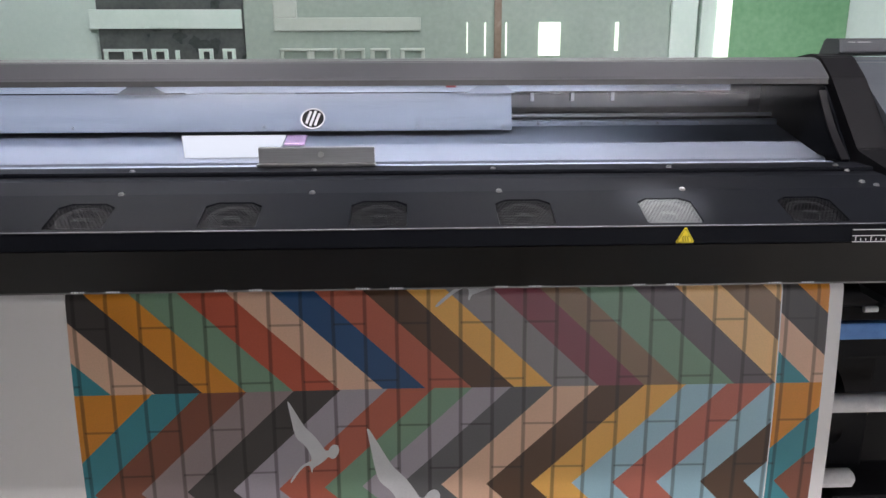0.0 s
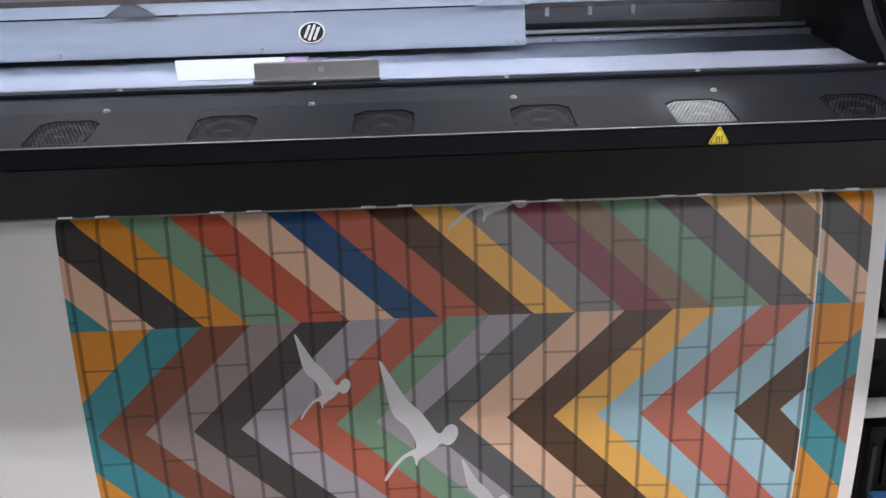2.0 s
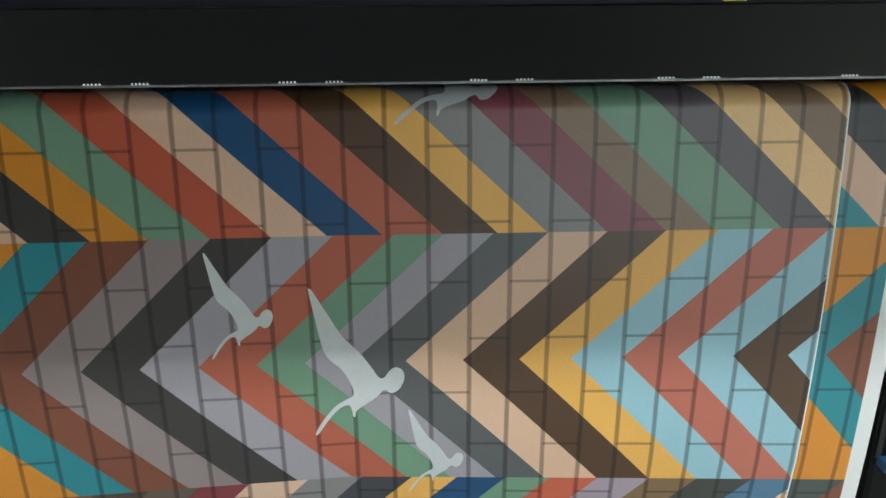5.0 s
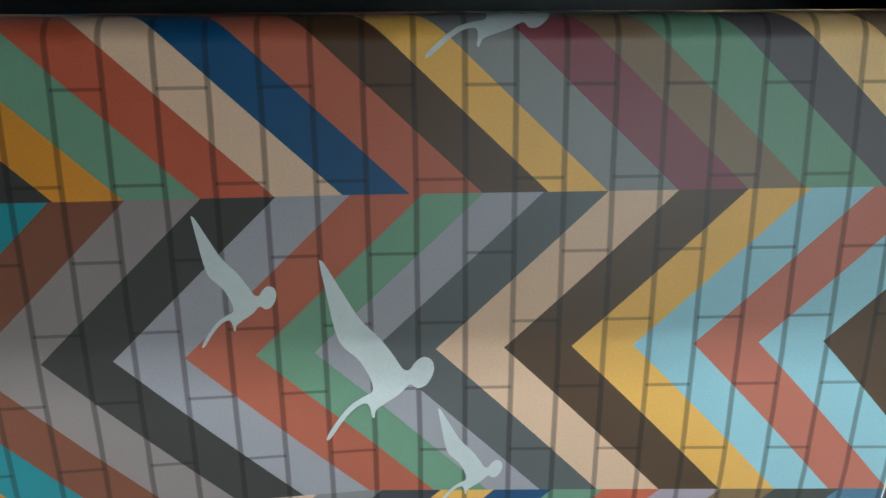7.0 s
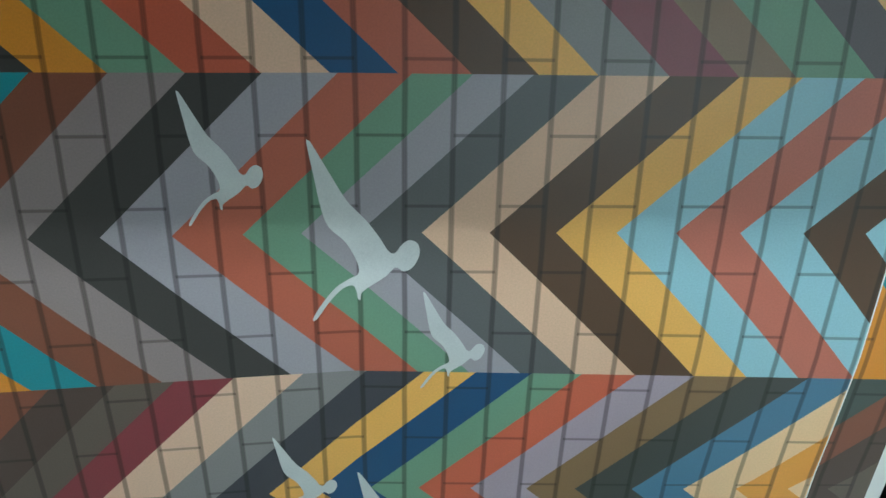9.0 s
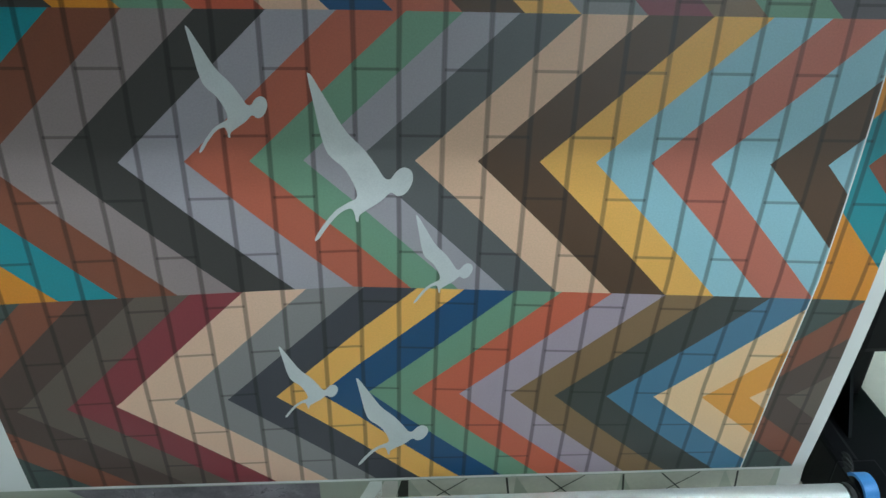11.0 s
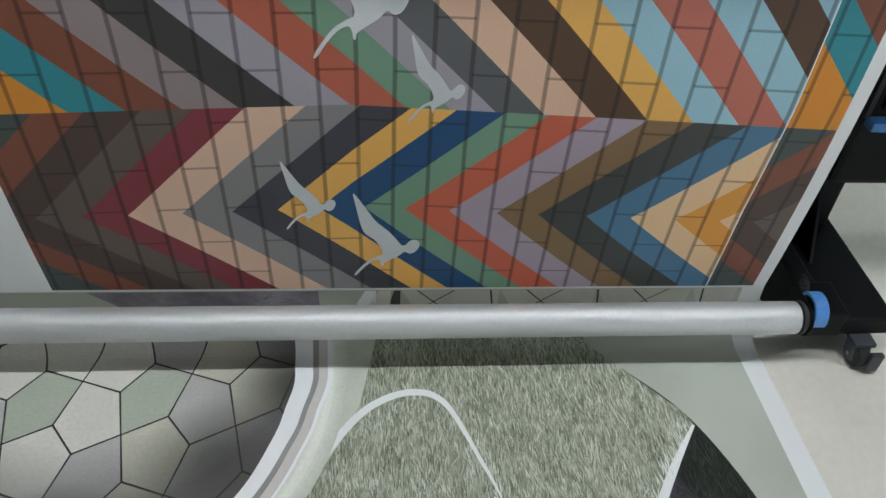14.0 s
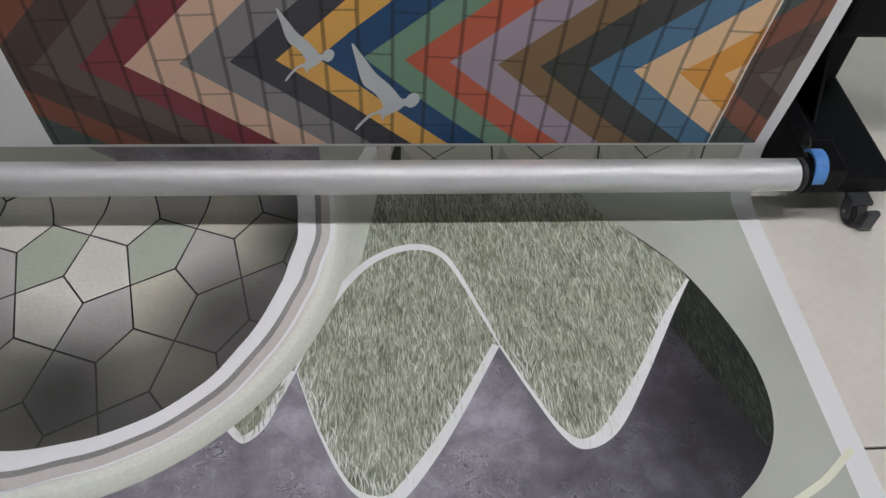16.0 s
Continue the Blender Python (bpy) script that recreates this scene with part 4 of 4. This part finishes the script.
def fan_grille(cx):
    g = bmesh.new()
    ring = octagon(cx, 0.0015)
    cyc = (FAN_Y0 + FAN_Y1) / 2
    step, w, th = 0.0047, 0.0010 if abs(cx - 0.337) < 0.01 else 0.0009, 0.0006
    def bar(a, b):
        d = (Vector(b) - Vector(a)).normalized()
        n = Vector((-d.y, d.x)) * w / 2
        pts = [(a[0] + n.x, a[1] + n.y), (b[0] + n.x, b[1] + n.y), (b[0] - n.x, b[1] - n.y), (a[0] - n.x, a[1] - n.y)]
        up = [g.verts.new((x, y, deck_z(y) - 0.0012)) for x, y in pts]
        dn = [g.verts.new((x, y, deck_z(y) - 0.0012 - th)) for x, y in pts]
        g.faces.new(up)
        for i in range(4):
            g.faces.new((up[i], dn[i], dn[(i + 1) % 4], up[(i + 1) % 4]))
    for dirn in (Vector((1, 0)), Vector((0.5, 0.866)), Vector((-0.5, 0.866))):
        nrm = Vector((-dirn.y, dirn.x))
        for k in range(-12, 13):
            o = Vector((cx, cyc)) + nrm * (k * step)
            a, b = o - dirn * 0.08, o + dirn * 0.08
            seg = [(a.x, a.y), (b.x, b.y)]
            t0, t1 = 0.0, 1.0
            for i in range(8):
                p0, p1 = Vector(ring[i]), Vector(ring[(i + 1) % 8])
                e = p1 - p0
                side = lambda q: e.x * (q.y - p0.y) - e.y * (q.x - p0.x)
                sa, sb = side(a), side(b)
                if sa < 0 and sb < 0:
                    t0, t1 = 1.0, 0.0
                elif sa < 0:
                    t0 = max(t0, sa / (sa - sb))
                elif sb < 0:
                    t1 = min(t1, sa / (sa - sb))
            if t1 > t0:
                qa, qb = a + (b - a) * t0, a + (b - a) * t1
                bar((qa.x, qa.y), (qb.x, qb.y))
    # the grille under the spot gets a paler grey: its lit look is painted in
    gr = pp("fan_grille", g, GREY_END if abs(cx - 0.337) < 0.01 else BLACK_PLASTIC, "perforated black fan grille, coloured paler for the spot light on it" if abs(cx - 0.337) < 0.01 else "perforated black fan grille")
    f = rod((cx, cyc, 1.248), (cx, cyc, 1.2635), 0.013, seg=24, bevel=0.002)
    fr = bmesh.new()
    for k in range(32):
        a0, a1 = radians(360 / 32 * k), radians(360 / 32 * (k + 1))
        q = [fr.verts.new((cx + r_ * math.cos(a), cyc + r_ * math.sin(a), deck_z(cyc + r_ * math.sin(a)) - 0.0045)) for r_, a in ((0.024, a0), (0.035, a0), (0.035, a1), (0.024, a1))]
        fr.faces.new(q)
    pp("fan_ring", fr, GREY_BEAM, "grey fan ring", False, gr)
    for k in range(7):
        a = radians(360 / 7 * k)
        bm2 = box(0.013, 0.033, -0.006, 0.006, -0.0008, 0.0008)
        bmesh.ops.transform(bm2, matrix=Matrix.Translation((cx, cyc, 1.245)) @ Matrix.Rotation(a, 4, "Z") @ Matrix.Rotation(radians(30), 4, "X"), verts=bm2.verts)
        me = bpy.data.meshes.new("tmp")
        bm2.to_mesh(me)
        bm2.free()
        f.from_mesh(me)
        bpy.data.meshes.remove(me)
    pp("fan_rotor", f, GREY_BEAM, "dark grey fan rotor", True, gr)


for cx in FANS[3:]:
    fan_grille(cx)


def screw(x, y, z, tilt=15, r=0.0052):
    bm = bmesh.new()
    bmesh.ops.create_cone(bm, cap_ends=True, segments=16, radius1=r, radius2=r * 0.72, depth=0.003)
    bmesh.ops.create_cone(bm, cap_ends=True, segments=6, radius1=r * 0.36, radius2=r * 0.36, depth=0.0012, matrix=Matrix.Translation((0, 0, 0.0016)))
    bmesh.ops.transform(bm, matrix=Matrix.Translation((x, y, z + 0.0012)) @ Matrix.Rotation(radians(tilt), 4, "X"), verts=bm.verts)
    pp("screw", bm, SCREW, "", True)


for k in range(-3, 4):
    screw(-0.480 + 0.285 * k + (0.002 if k else 0), 1.251, deck_z(1.251), 13)
    screw(-0.496 + 0.2945 * k, 1.352, 1.3043, 0, 0.005)
for sx_, sy_ in ((0.672, 1.352), (0.683, 1.335), (0.675, 1.275), (0.69, 1.26)):
    screw(sx_, sy_, 1.3043 if sy_ > 1.337 else deck_z(sy_), 10, 0.005)

# perforated outlets along the lower edge, their brightness added as small glowing boxes
for cx in FANS[3:]:
    for dx in (-0.028, 0.024):
        bm = bmesh.new()
        for i in range(5):
            for j in range(1):
                box(cx + dx + i * 0.0042 - 0.0105, cx + dx + i * 0.0042 - 0.0088, 1.2108, 1.2125, 1.1438, 1.1458, 0, bm)
        pp("outlet_vent", bm, VENT_GLOW, "small outlet perforations as glowing dots")

# window, beam, and what stands behind the window
def window_curve(n=10):
    return [(1.398 + 0.117 * i / n + 0.007 * math.sin(math.pi * i / n), 1.305 + 0.127 * i / n - 0.007 * math.sin(math.pi * i / n)) for i in range(n + 1)]


wc = window_curve()
pane = pp("window_pane", extrude_x(wc + [(y + 0.0018, z - 0.0018) for y, z in reversed(wc)], XA, XB - 0.004), WINDOW, "clear curved plastic window", True)
pane.visible_shadow = False
pp("top_beam", extrude_x([(1.516, 1.4375), (1.521, 1.443), (1.562, 1.4715), (1.59, 1.4765), (1.64, 1.474), (1.98, 1.43), (1.98, 1.10), (1.93, 1.10), (1.93, 1.428), (1.70, 1.4375)], XA, XB + 0.004, 0.003), GREY_BEAM, "grey painted top beam")
pp("window_gasket", extrude_x([(1.511, 1.4305), (1.5195, 1.4410), (1.533, 1.4410), (1.533, 1.4305)], XA, XB), RUBBER, "black gasket under the beam")
pp("cover_plate", extrude_x([(1.648, 1.408), (1.652, 1.408), (1.628, 1.337), (1.624, 1.337)], XA, 0.158, 0.0008), STEEL_PLATE, "long brushed steel carriage cover")
pp("inner_strip", extrude_x([(1.640, 1.411), (1.644, 1.434), (1.662, 1.434), (1.662, 1.411)], XA, XB - 0.13, 0.001), PLATEN, "pale inner strip under the beam")
pp("platen", extrude_x([(1.490, 1.2965), (1.688, 1.3365), (1.70, 1.3365), (1.70, 1.330), (1.690, 1.330), (1.490, 1.2895)], XA, XB), PLATEN_GREY, "pale metal platen")
pp("slot", extrude_x([(1.474, 1.2905), (1.489, 1.2915), (1.489, 1.284), (1.474, 1.284)], XA, XB), BLACK_FACE)
pp("front_rail", extrude_x([(1.44, 1.283), (1.443, 1.291), (1.456, 1.2935), (1.473, 1.2945), (1.473, 1.283)], XA, XB, 0.001), PLATEN, "bright aluminium rail")
pp("rail_groove", extrude_x([(1.451, 1.2920), (1.4515, 1.2936), (1.4555, 1.2942), (1.4555, 1.2920)], XA, XB), BLACK_FACE, "dark groove line")
pp("back_panel", extrude_x([(1.785, 1.30), (1.79, 1.30), (1.79, 1.4365), (1.78, 1.4365)], XA, XB), NAVY_PANEL)
pp("rear_rail", extrude_x([(1.690, 1.337), (1.690, 1.346), (1.700, 1.349), (1.700, 1.337)], 0.160, XB, 0.0008), PLATEN, "bright rear guide rail")
pp("guide_rail", rod((0.165, 1.72, 1.356), (XB, 1.72, 1.356), 0.004, seg=12), ALU, "polished guide rail", True)
pp("guide_rail", extrude_x([(1.735, 1.372), (1.745, 1.372), (1.745, 1.40), (1.735, 1.40)], 0.165, XB - 0.05), GREY_END)
for cx_ in (0.213, 0.298, 0.383):
    pp("rail_clip", box(cx_ - 0.004, cx_ + 0.004, 1.728, 1.735, 1.385, 1.402, 0.001), PLATEN, "small bright clip")
for cx_ in (0.22, 0.31, 0.40, 0.47, 0.56):
    pp("rail_bolt", rod((cx_, 1.6895, 1.342), (cx_, 1.687, 1.342), 0.003, seg=10), SCREW, "", True)
pp("led_strip", box(XA, XB - 0.36, 1.536, 1.546, 1.4325, 1.4368), LED_GLOW, "lit white led strip under the beam")
for hx in (-0.56, 0.115):
    b3 = bmesh.new()
    v3 = [b3.verts.new((hx + a_, 1.620, z_)) for a_, z_ in ((-0.05, 1.409), (0.05, 1.409), (0.012, 1.432), (-0.012, 1.432))]
    r3 = bmesh.ops.extrude_face_region(b3, geom=[b3.faces.new(v3)])
    bmesh.ops.translate(b3, vec=(0, 0.003, 0), verts=[g_ for g_ in r3["geom"] if isinstance(g_, bmesh.types.BMVert)])
    bmesh.ops.recalc_face_normals(b3, faces=b3.faces)
    pp("hanger_plate", b3, GREY_END if hx < 0 else STEEL_PLATE, "small tapered hanger plate")
pp("red_tab", box(0.026, 0.046, 1.612, 1.618, 1.421, 1.431, 0.001), RED_TAB, "small red tab under the beam")
pp("plate_slot", box(-0.130, -0.112, 1.6335, 1.6365, 1.3545, 1.3590), LABEL_WHITE, "small pale slot plate")
for cx_ in (-0.70, -0.33, -0.03, 0.14):
    pp("plate_screw", rod((cx_, 1.6275, 1.346), (cx_, 1.6235, 1.3455), 0.0028, seg=10), SCREW, "", True)
h = pp("handle", box(-0.300, -0.104, 1.396, 1.410, 1.3035, 1.336, 0.002), STEEL_DARK, "flat steel window handle")
pp("handle_lip", box(-0.302, -0.102, 1.386, 1.397, 1.3042, 1.3095, 0.0015), SCREW, "", False, h)
pp("handle_screw", rod((-0.195, 1.3965, 1.324), (-0.195, 1.394, 1.324), 0.005, seg=14), SCREW, "", True, h)
# round maker's badge on the window, drawn as a plain disc with slanted bars
tiltw = radians(50.6)
mw = Matrix.Translation((-0.215, 1.4730, 1.3760)) @ Matrix.Rotation(tiltw, 4, "X")
bm = rod((0, 0, -0.001), (0, 0, 0.001), 0.0215, seg=32)
bmesh.ops.transform(bm, matrix=mw, verts=bm.verts)
badge = pp("badge", bm, BLACK_PLASTIC, "round dark badge", True)
bm = bmesh.new()
for k in range(32):
    a0, a1 = radians(11.25 * k), radians(11.25 * (k + 1))
    bm.faces.new([bm.verts.new((r_ * math.cos(a), r_ * math.sin(a), 0.0016)) for r_, a in ((0.0192, a0), (0.0218, a0), (0.0218, a1), (0.0192, a1))])
bmesh.ops.transform(bm, matrix=mw, verts=bm.verts)
pp("badge_ring", bm, BADGE_SILVER, "silver ring", False, badge)
for dx, y0_, y1_ in ((-0.008, -0.013, 0.013), (0.0, -0.016, 0.016), (0.008, -0.013, 0.013)):
    b4 = box(dx - 0.0021, dx + 0.0021, y0_, y1_, 0.0012, 0.0022)
    bmesh.ops.transform(b4, matrix=mw @ Matrix.Rotation(radians(-16), 4, "Z"), verts=b4.verts)
    pp("badge_bar", b4, BADGE_SILVER, "silver slanted bar", False, badge)


CAR0, CAR1 = -0.490, -0.288
car = pp("print_carriage", extrude_x([(1.668, 1.346), (1.668, 1.405), (1.680, 1.420), (1.755, 1.424), (1.764, 1.416), (1.764, 1.346)], CAR0, CAR1, 0.005), PLATEN, "white print head carriage behind the steel cover", True)
# white plate blown out by the led light; that brightness is emission here
plate_bm = extrude_x([(1.510, 1.3030), (1.510, 1.3060), (1.6205, 1.3310), (1.6205, 1.3275)], CAR0, CAR1, 0.001)
for v in plate_bm.verts:  # the lit plate narrows towards the front
    if v.co.y < 1.55:
        v.co.x += 0.034 if v.co.x < -0.4 else -0.004
pp("carriage_glow_plate", plate_bm, CARRIAGE_GLOW, "white lower plate of the carriage, its strip light put in as glow", False, car)
pp("carriage_side", extrude_x([(1.570, 1.3160), (1.570, 1.3200), (1.6205, 1.3310), (1.6205, 1.3275)], CAR1 + 0.004, CAR1 + 0.042, 0.001), PINK, "pink side plate", False, car)
for k in range(7):
    pp("carriage_rib", box(CAR0 + 0.005, CAR1 - 0.005, 1.664, 1.669, 1.352 + 0.007 * k, 1.3555 + 0.007 * k, 0.0008), LABEL_WHITE, "white cooling rib", False, car)

# heat warning label: rounded yellow triangle with a black border and three wavy marks
def face_patch(name, pts, depth, mat, parent=None, label=""):
    bm = bmesh.new()
    v = [bm.verts.new((x, 1.1395 - depth, z)) for x, z in pts]
    f = bm.faces.new(v)
    r = bmesh.ops.extrude_face_region(bm, geom=[f])
    bmesh.ops.translate(bm, vec=(0, 0.0004, 0), verts=[g for g in r["geom"] if isinstance(g, bmesh.types.BMVert)])
    bmesh.ops.recalc_face_normals(bm, faces=bm.faces)
    return pp(name, bm, mat, label, False, parent)


def tri_points(cx, cz, s, r):
    out = []
    for k, a in enumerate((90, 210, 330)):
        c = (cx + (s - 2 * r) * math.cos(radians(a)), cz + (s - 2 * r) * math.sin(radians(a)))
        out += [(c[0] + r * math.cos(radians(a + d)), c[1] + r * math.sin(radians(a + d))) for d in (-60, -30, 0, 30, 60)]
    return out


warn = face_patch("warning_label", tri_points(0.347, 1.238, 0.0165, 0.002), 0.0006, YELLOW, None, "yellow triangular heat warning label")
face_patch("warning_border", tri_points(0.347, 1.238, 0.0140, 0.0016), 0.0011, BLACK_PLASTIC, warn)
face_patch("warning_field", tri_points(0.347, 1.238, 0.0125, 0.0014), 0.0016, YELLOW, warn)
for k in (-1, 0, 1):
    left_ = [(0.347 + k * 0.0036 + 0.0008 * math.sin(j * 1.4), 1.233 + 0.0013 * j) for j in range(7)]
    face_patch("warning_wave", [(x - 0.0006, z) for x, z in left_] + [(x + 0.0006, z) for x, z in reversed(left_)], 0.0021, BLACK_PLASTIC, warn)
scale_lab = face_patch("scale_label", [(0.590, 1.2275), (0.685, 1.2275), (0.685, 1.2475), (0.590, 1.2475)], 0.0006, BLACK_PLASTIC, None, "black label with white ruled scale")
for z_ in (1.2285, 1.2375, 1.2465):
    face_patch("rule", [(0.591, z_ - 0.0005), (0.684, z_ - 0.0005), (0.684, z_ + 0.0005), (0.591, z_ + 0.0005)], 0.0011, LABEL_WHITE, scale_lab)
for k in range(12):
    x_ = 0.596 + 0.0075 * k
    face_patch("tick", [(x_ - 0.0005, 1.230), (x_ + 0.0005, 1.230), (x_ + 0.0005, 1.2335 if k % 3 else 1.2365), (x_ - 0.0005, 1.2335 if k % 3 else 1.2365)], 0.0011, LABEL_WHITE, scale_lab)

# the right-hand end: cover, window end plate, legs
pp("end_plate", extrude_x([(1.40, 1.300), (1.515, 1.425), (1.78, 1.436), (1.78, 1.30)], XB - 0.005, XB - 0.001), RUBBER_DULL, "black end plate inside the window")
pp("end_rail", extrude_x([(y - 0.0030, z + 0.0030) for y, z in wc[:-1]] + [(y - 0.0008, z + 0.0008) for y, z in reversed(wc[:-1])], XB - 0.022, XB - 0.008), BLACK_PLASTIC, "dark end rail of the window")
pp("end_cover", extrude_x([(1.16, 1.17), (1.16, 1.225), (1.30, 1.303), (1.40, 1.324), (1.515, 1.442), (1.565, 1.478), (1.60, 1.483), (1.64, 1.478), (1.98, 1.42), (1.98, 1.10), (1.25, 1.10)], XB + 0.006, XB + 0.070, 0.004), BLACK_PLASTIC, "black moulded end cover")
pp("end_body", extrude_x([(1.17, 1.17), (1.17, 1.215), (1.32, 1.30), (1.515, 1.432), (1.565, 1.470), (1.60, 1.477), (1.64, 1.474), (1.98, 1.41), (1.98, 1.05), (1.25, 1.05)], XB + 0.072, XB + 0.42, 0.006), GREY_BODY, "dark grey end body")
cap = pp("end_lid", extrude_x([(1.598, 1.482), (1.606, 1.511), (1.66, 1.511), (1.68, 1.476)], 0.789, XB + 0.42, 0.004), GREY_END, "dark grey raised lid")
for x_, w_, z_, hh in ((0.806, 0.014, 1.4935, 0.011), (0.824, 0.030, 1.4995, 0.005), (0.824, 0.030, 1.4925, 0.005)):
    pp("lid_label", box(x_, x_ + w_, 1.604, 1.6105, z_, z_ + hh), LABEL_WHITE, "pale sticker bar", False, cap)
pp("rear_panel", box(0.40, 1.30, 1.78, 1.82, 0.34, 1.10, 0.006), BLACK_PLASTIC, "black rear panel behind the rods")
pp("cross_bar", box(0.45, 1.10, 1.56, 1.60, 0.86, 0.99, 0.006), BLACK_PLASTIC, "black cross bar")
pp("cable_bracket", extrude_x([(1.58, 0.72), (1.60, 0.84), (1.62, 0.84), (1.66, 0.66)], 0.93, 0.945), BRACKET_TAN, "tan bracket behind the rods")
pp("body_side", box(XA, XB + 0.40, 1.62, 1.95, 0.86, 1.10, 0.01), BLACK_PLASTIC, "black lower body behind the sheet")
foot = pp("foot", box(0.806, 0.960, 1.290, 2.05, 0.062, 0.104, 0.006), BLACK_PLASTIC, "long black foot with casters")
pp("drive_housing", box(0.762, 0.804, 1.345, 1.72, 0.02, 0.15, 0.008), BLACK_PLASTIC, "black take-up drive housing")
pp("leg", box(0.800, 0.942, 1.575, 1.75, 0.104, 1.05, 0.006), BLACK_PLASTIC, "black upright leg")
pp("brace", extrude_x([(1.45, 0.104), (1.575, 0.104), (1.575, 0.36)], 0.85, 0.857), BLACK_FACE)


def caster(x, y):
    c = pp("caster", box(x - 0.022, x + 0.022, y - 0.02, y + 0.02, 0.052, 0.0615, 0.002), GREY_END, "braked twin caster")
    for s in (-1, 1):
        pp("caster_fork", extrude_x([(y - 0.026, 0.02), (y - 0.012, 0.056), (y + 0.016, 0.056), (y + 0.008, 0.018), (y - 0.012, 0.012)], x + s * 0.016 - 0.0015, x + s * 0.016 + 0.0015), GREY_BODY, "grey steel fork", False, c)
    pp("caster_wheel", rod((x - 0.014, y - 0.010, 0.027), (x + 0.012, y - 0.010, 0.027), 0.027, seg=28, bevel=0.004), RUBBER, "black rubber wheel", True, c)
    pp("caster_brake", box(x + 0.002, x + 0.028, y - 0.046, y - 0.034, 0.012, 0.056, 0.002), GREY_END, "grey brake pedal", False, c)
    pp("caster_axle", rod((x - 0.020, y - 0.008, 0.025), (x + 0.020, y - 0.008, 0.025), 0.004, seg=12), SCREW, "", True, c)


caster(0.902, 1.283)
caster(0.90, 1.98)
# roll holders, rods and the take-up motor box beside the sheet
pp("roll_spindle", rod((0.55, 1.46, 1.04), (0.86, 1.46, 1.04), 0.026, seg=24, bevel=0.003), BLACK_PLASTIC, "black roll spindle", True)
pp("spindle_arm", extrude_x([(1.43, 1.02), (1.50, 1.02), (1.62, 1.12), (1.62, 1.17), (1.55, 1.17)], 0.835, 0.87, 0.004), BLACK_PLASTIC)
pp("spindle_tip", rod((0.80, 1.42, 1.022), (0.825, 1.42, 1.022), 0.006, seg=12), LABEL_WHITE, "pale pin", True)
pp("blue_guard", box(0.72, 1.1, 1.45, 1.47, 0.948, 0.982, 0.004), BLUE, "blue plastic bar")
pp("upper_rod", rod((0.5, 1.45, 0.815), (1.05, 1.45, 0.815), 0.019, seg=24), LABEL_WHITE, "pale feed rod", True)
pp("lower_rod", rod((0.5, 1.45, 0.648), (0.845, 1.45, 0.648), 0.019, seg=24, bevel=0.006), LABEL_WHITE, "pale feed rod", True)
pp("roll_core", rod((-1.2, 1.62, 0.74), (0.86, 1.62, 0.74), 0.10, seg=40), BLACK_PLASTIC, "dark media roll", True)
mot = pp("motor_box", box(0.815, 1.12, 1.46, 1.60, 0.30, 0.60, 0.012), BLACK_PLASTIC, "black take-up motor box with keys")
pp("key_panel", box(0.846, 0.93, 1.452, 1.460, 0.47, 0.575, 0.003), BLACK_FACE, "", False, mot)
for kz in (0.548, 0.500):
    pp("key", box(0.858, 0.884, 1.447, 1.4525, kz - 0.014, kz + 0.014, 0.002), LABEL_WHITE, "small pale key", False, mot)
pp("lever_slot", box(0.822, 0.832, 1.4565, 1.4605, 0.45, 0.56, 0.001), RUBBER, "", False, mot)
pp("lever", box(0.826, 0.864, 1.43, 1.458, 0.437, 0.455, 0.003), BLUE, "small blue lever", False, mot)
pp("motor_bracket", box(0.86, 0.92, 1.56, 1.70, 0.36, 0.58, 0.006), BLACK_PLASTIC)

# ---- the take-up tube ----
TY, TZ, TR = 1.2776, 0.1262, 0.0308
tube = thing("take_up_tube", "bare brushed aluminium take-up tube with a blue end clamp", "tube", (0, TY, TZ))
part("tube_body", rod((-1.4, 0, 0), (0.738, 0, 0), TR, seg=64, bevel=0.001), ALU, tube, "brushed aluminium tube with small scratches", True)
part("end_hub", rod((0.738, 0, 0), (0.752, 0, 0), TR * 1.05, seg=48, bevel=0.003), RUBBER, tube, "black end hub", True)
part("hub_flange", rod((0.752, 0, 0), (0.758, 0, 0), TR * 1.14, seg=48, bevel=0.002), BLACK_PLASTIC, tube, "", True)
bm = bmesh.new()
n = 10
for k in range(n + 1):
    a = radians(150 - 165 * k / n)
    for r_, x_ in ((TR * 0.98, 0.7585), (TR * 1.16, 0.7585), (TR * 1.16, 0.7835), (TR * 0.98, 0.7835)):
        bm.verts.new((x_, 0.006 - math.cos(a) * r_, 0.012 + math.sin(a) * r_))
bm.verts.ensure_lookup_table()
for k in range(n):
    for j in range(4):
        bm.faces.new((bm.verts[4 * k + j], bm.verts[4 * k + (j + 1) % 4], bm.verts[4 * (k + 1) + (j + 1) % 4], bm.verts[4 * (k + 1) + j]))
bm.faces.new([bm.verts[j] for j in range(4)])
bm.faces.new([bm.verts[4 * n + j] for j in reversed(range(4))])
bmesh.ops.recalc_face_normals(bm, faces=bm.faces)
part("blue_clamp", bm, BLUE, tube, "blue plastic end clamp", True)
for k in range(4):
    part("socket_rib", rod((0.7595 + 0.006 * k, 0.034 + 0.012 * k, 0.012), (0.7625 + 0.006 * k, 0.034 + 0.012 * k, 0.012), TR * 0.8, seg=32, bevel=0.001), RUBBER, tube, "", True)
part("end_socket", box(0.7585, 0.83, -0.016, 0.07, -0.035, 0.026, 0.004), BLACK_PLASTIC, tube, "black drive socket on the foot")
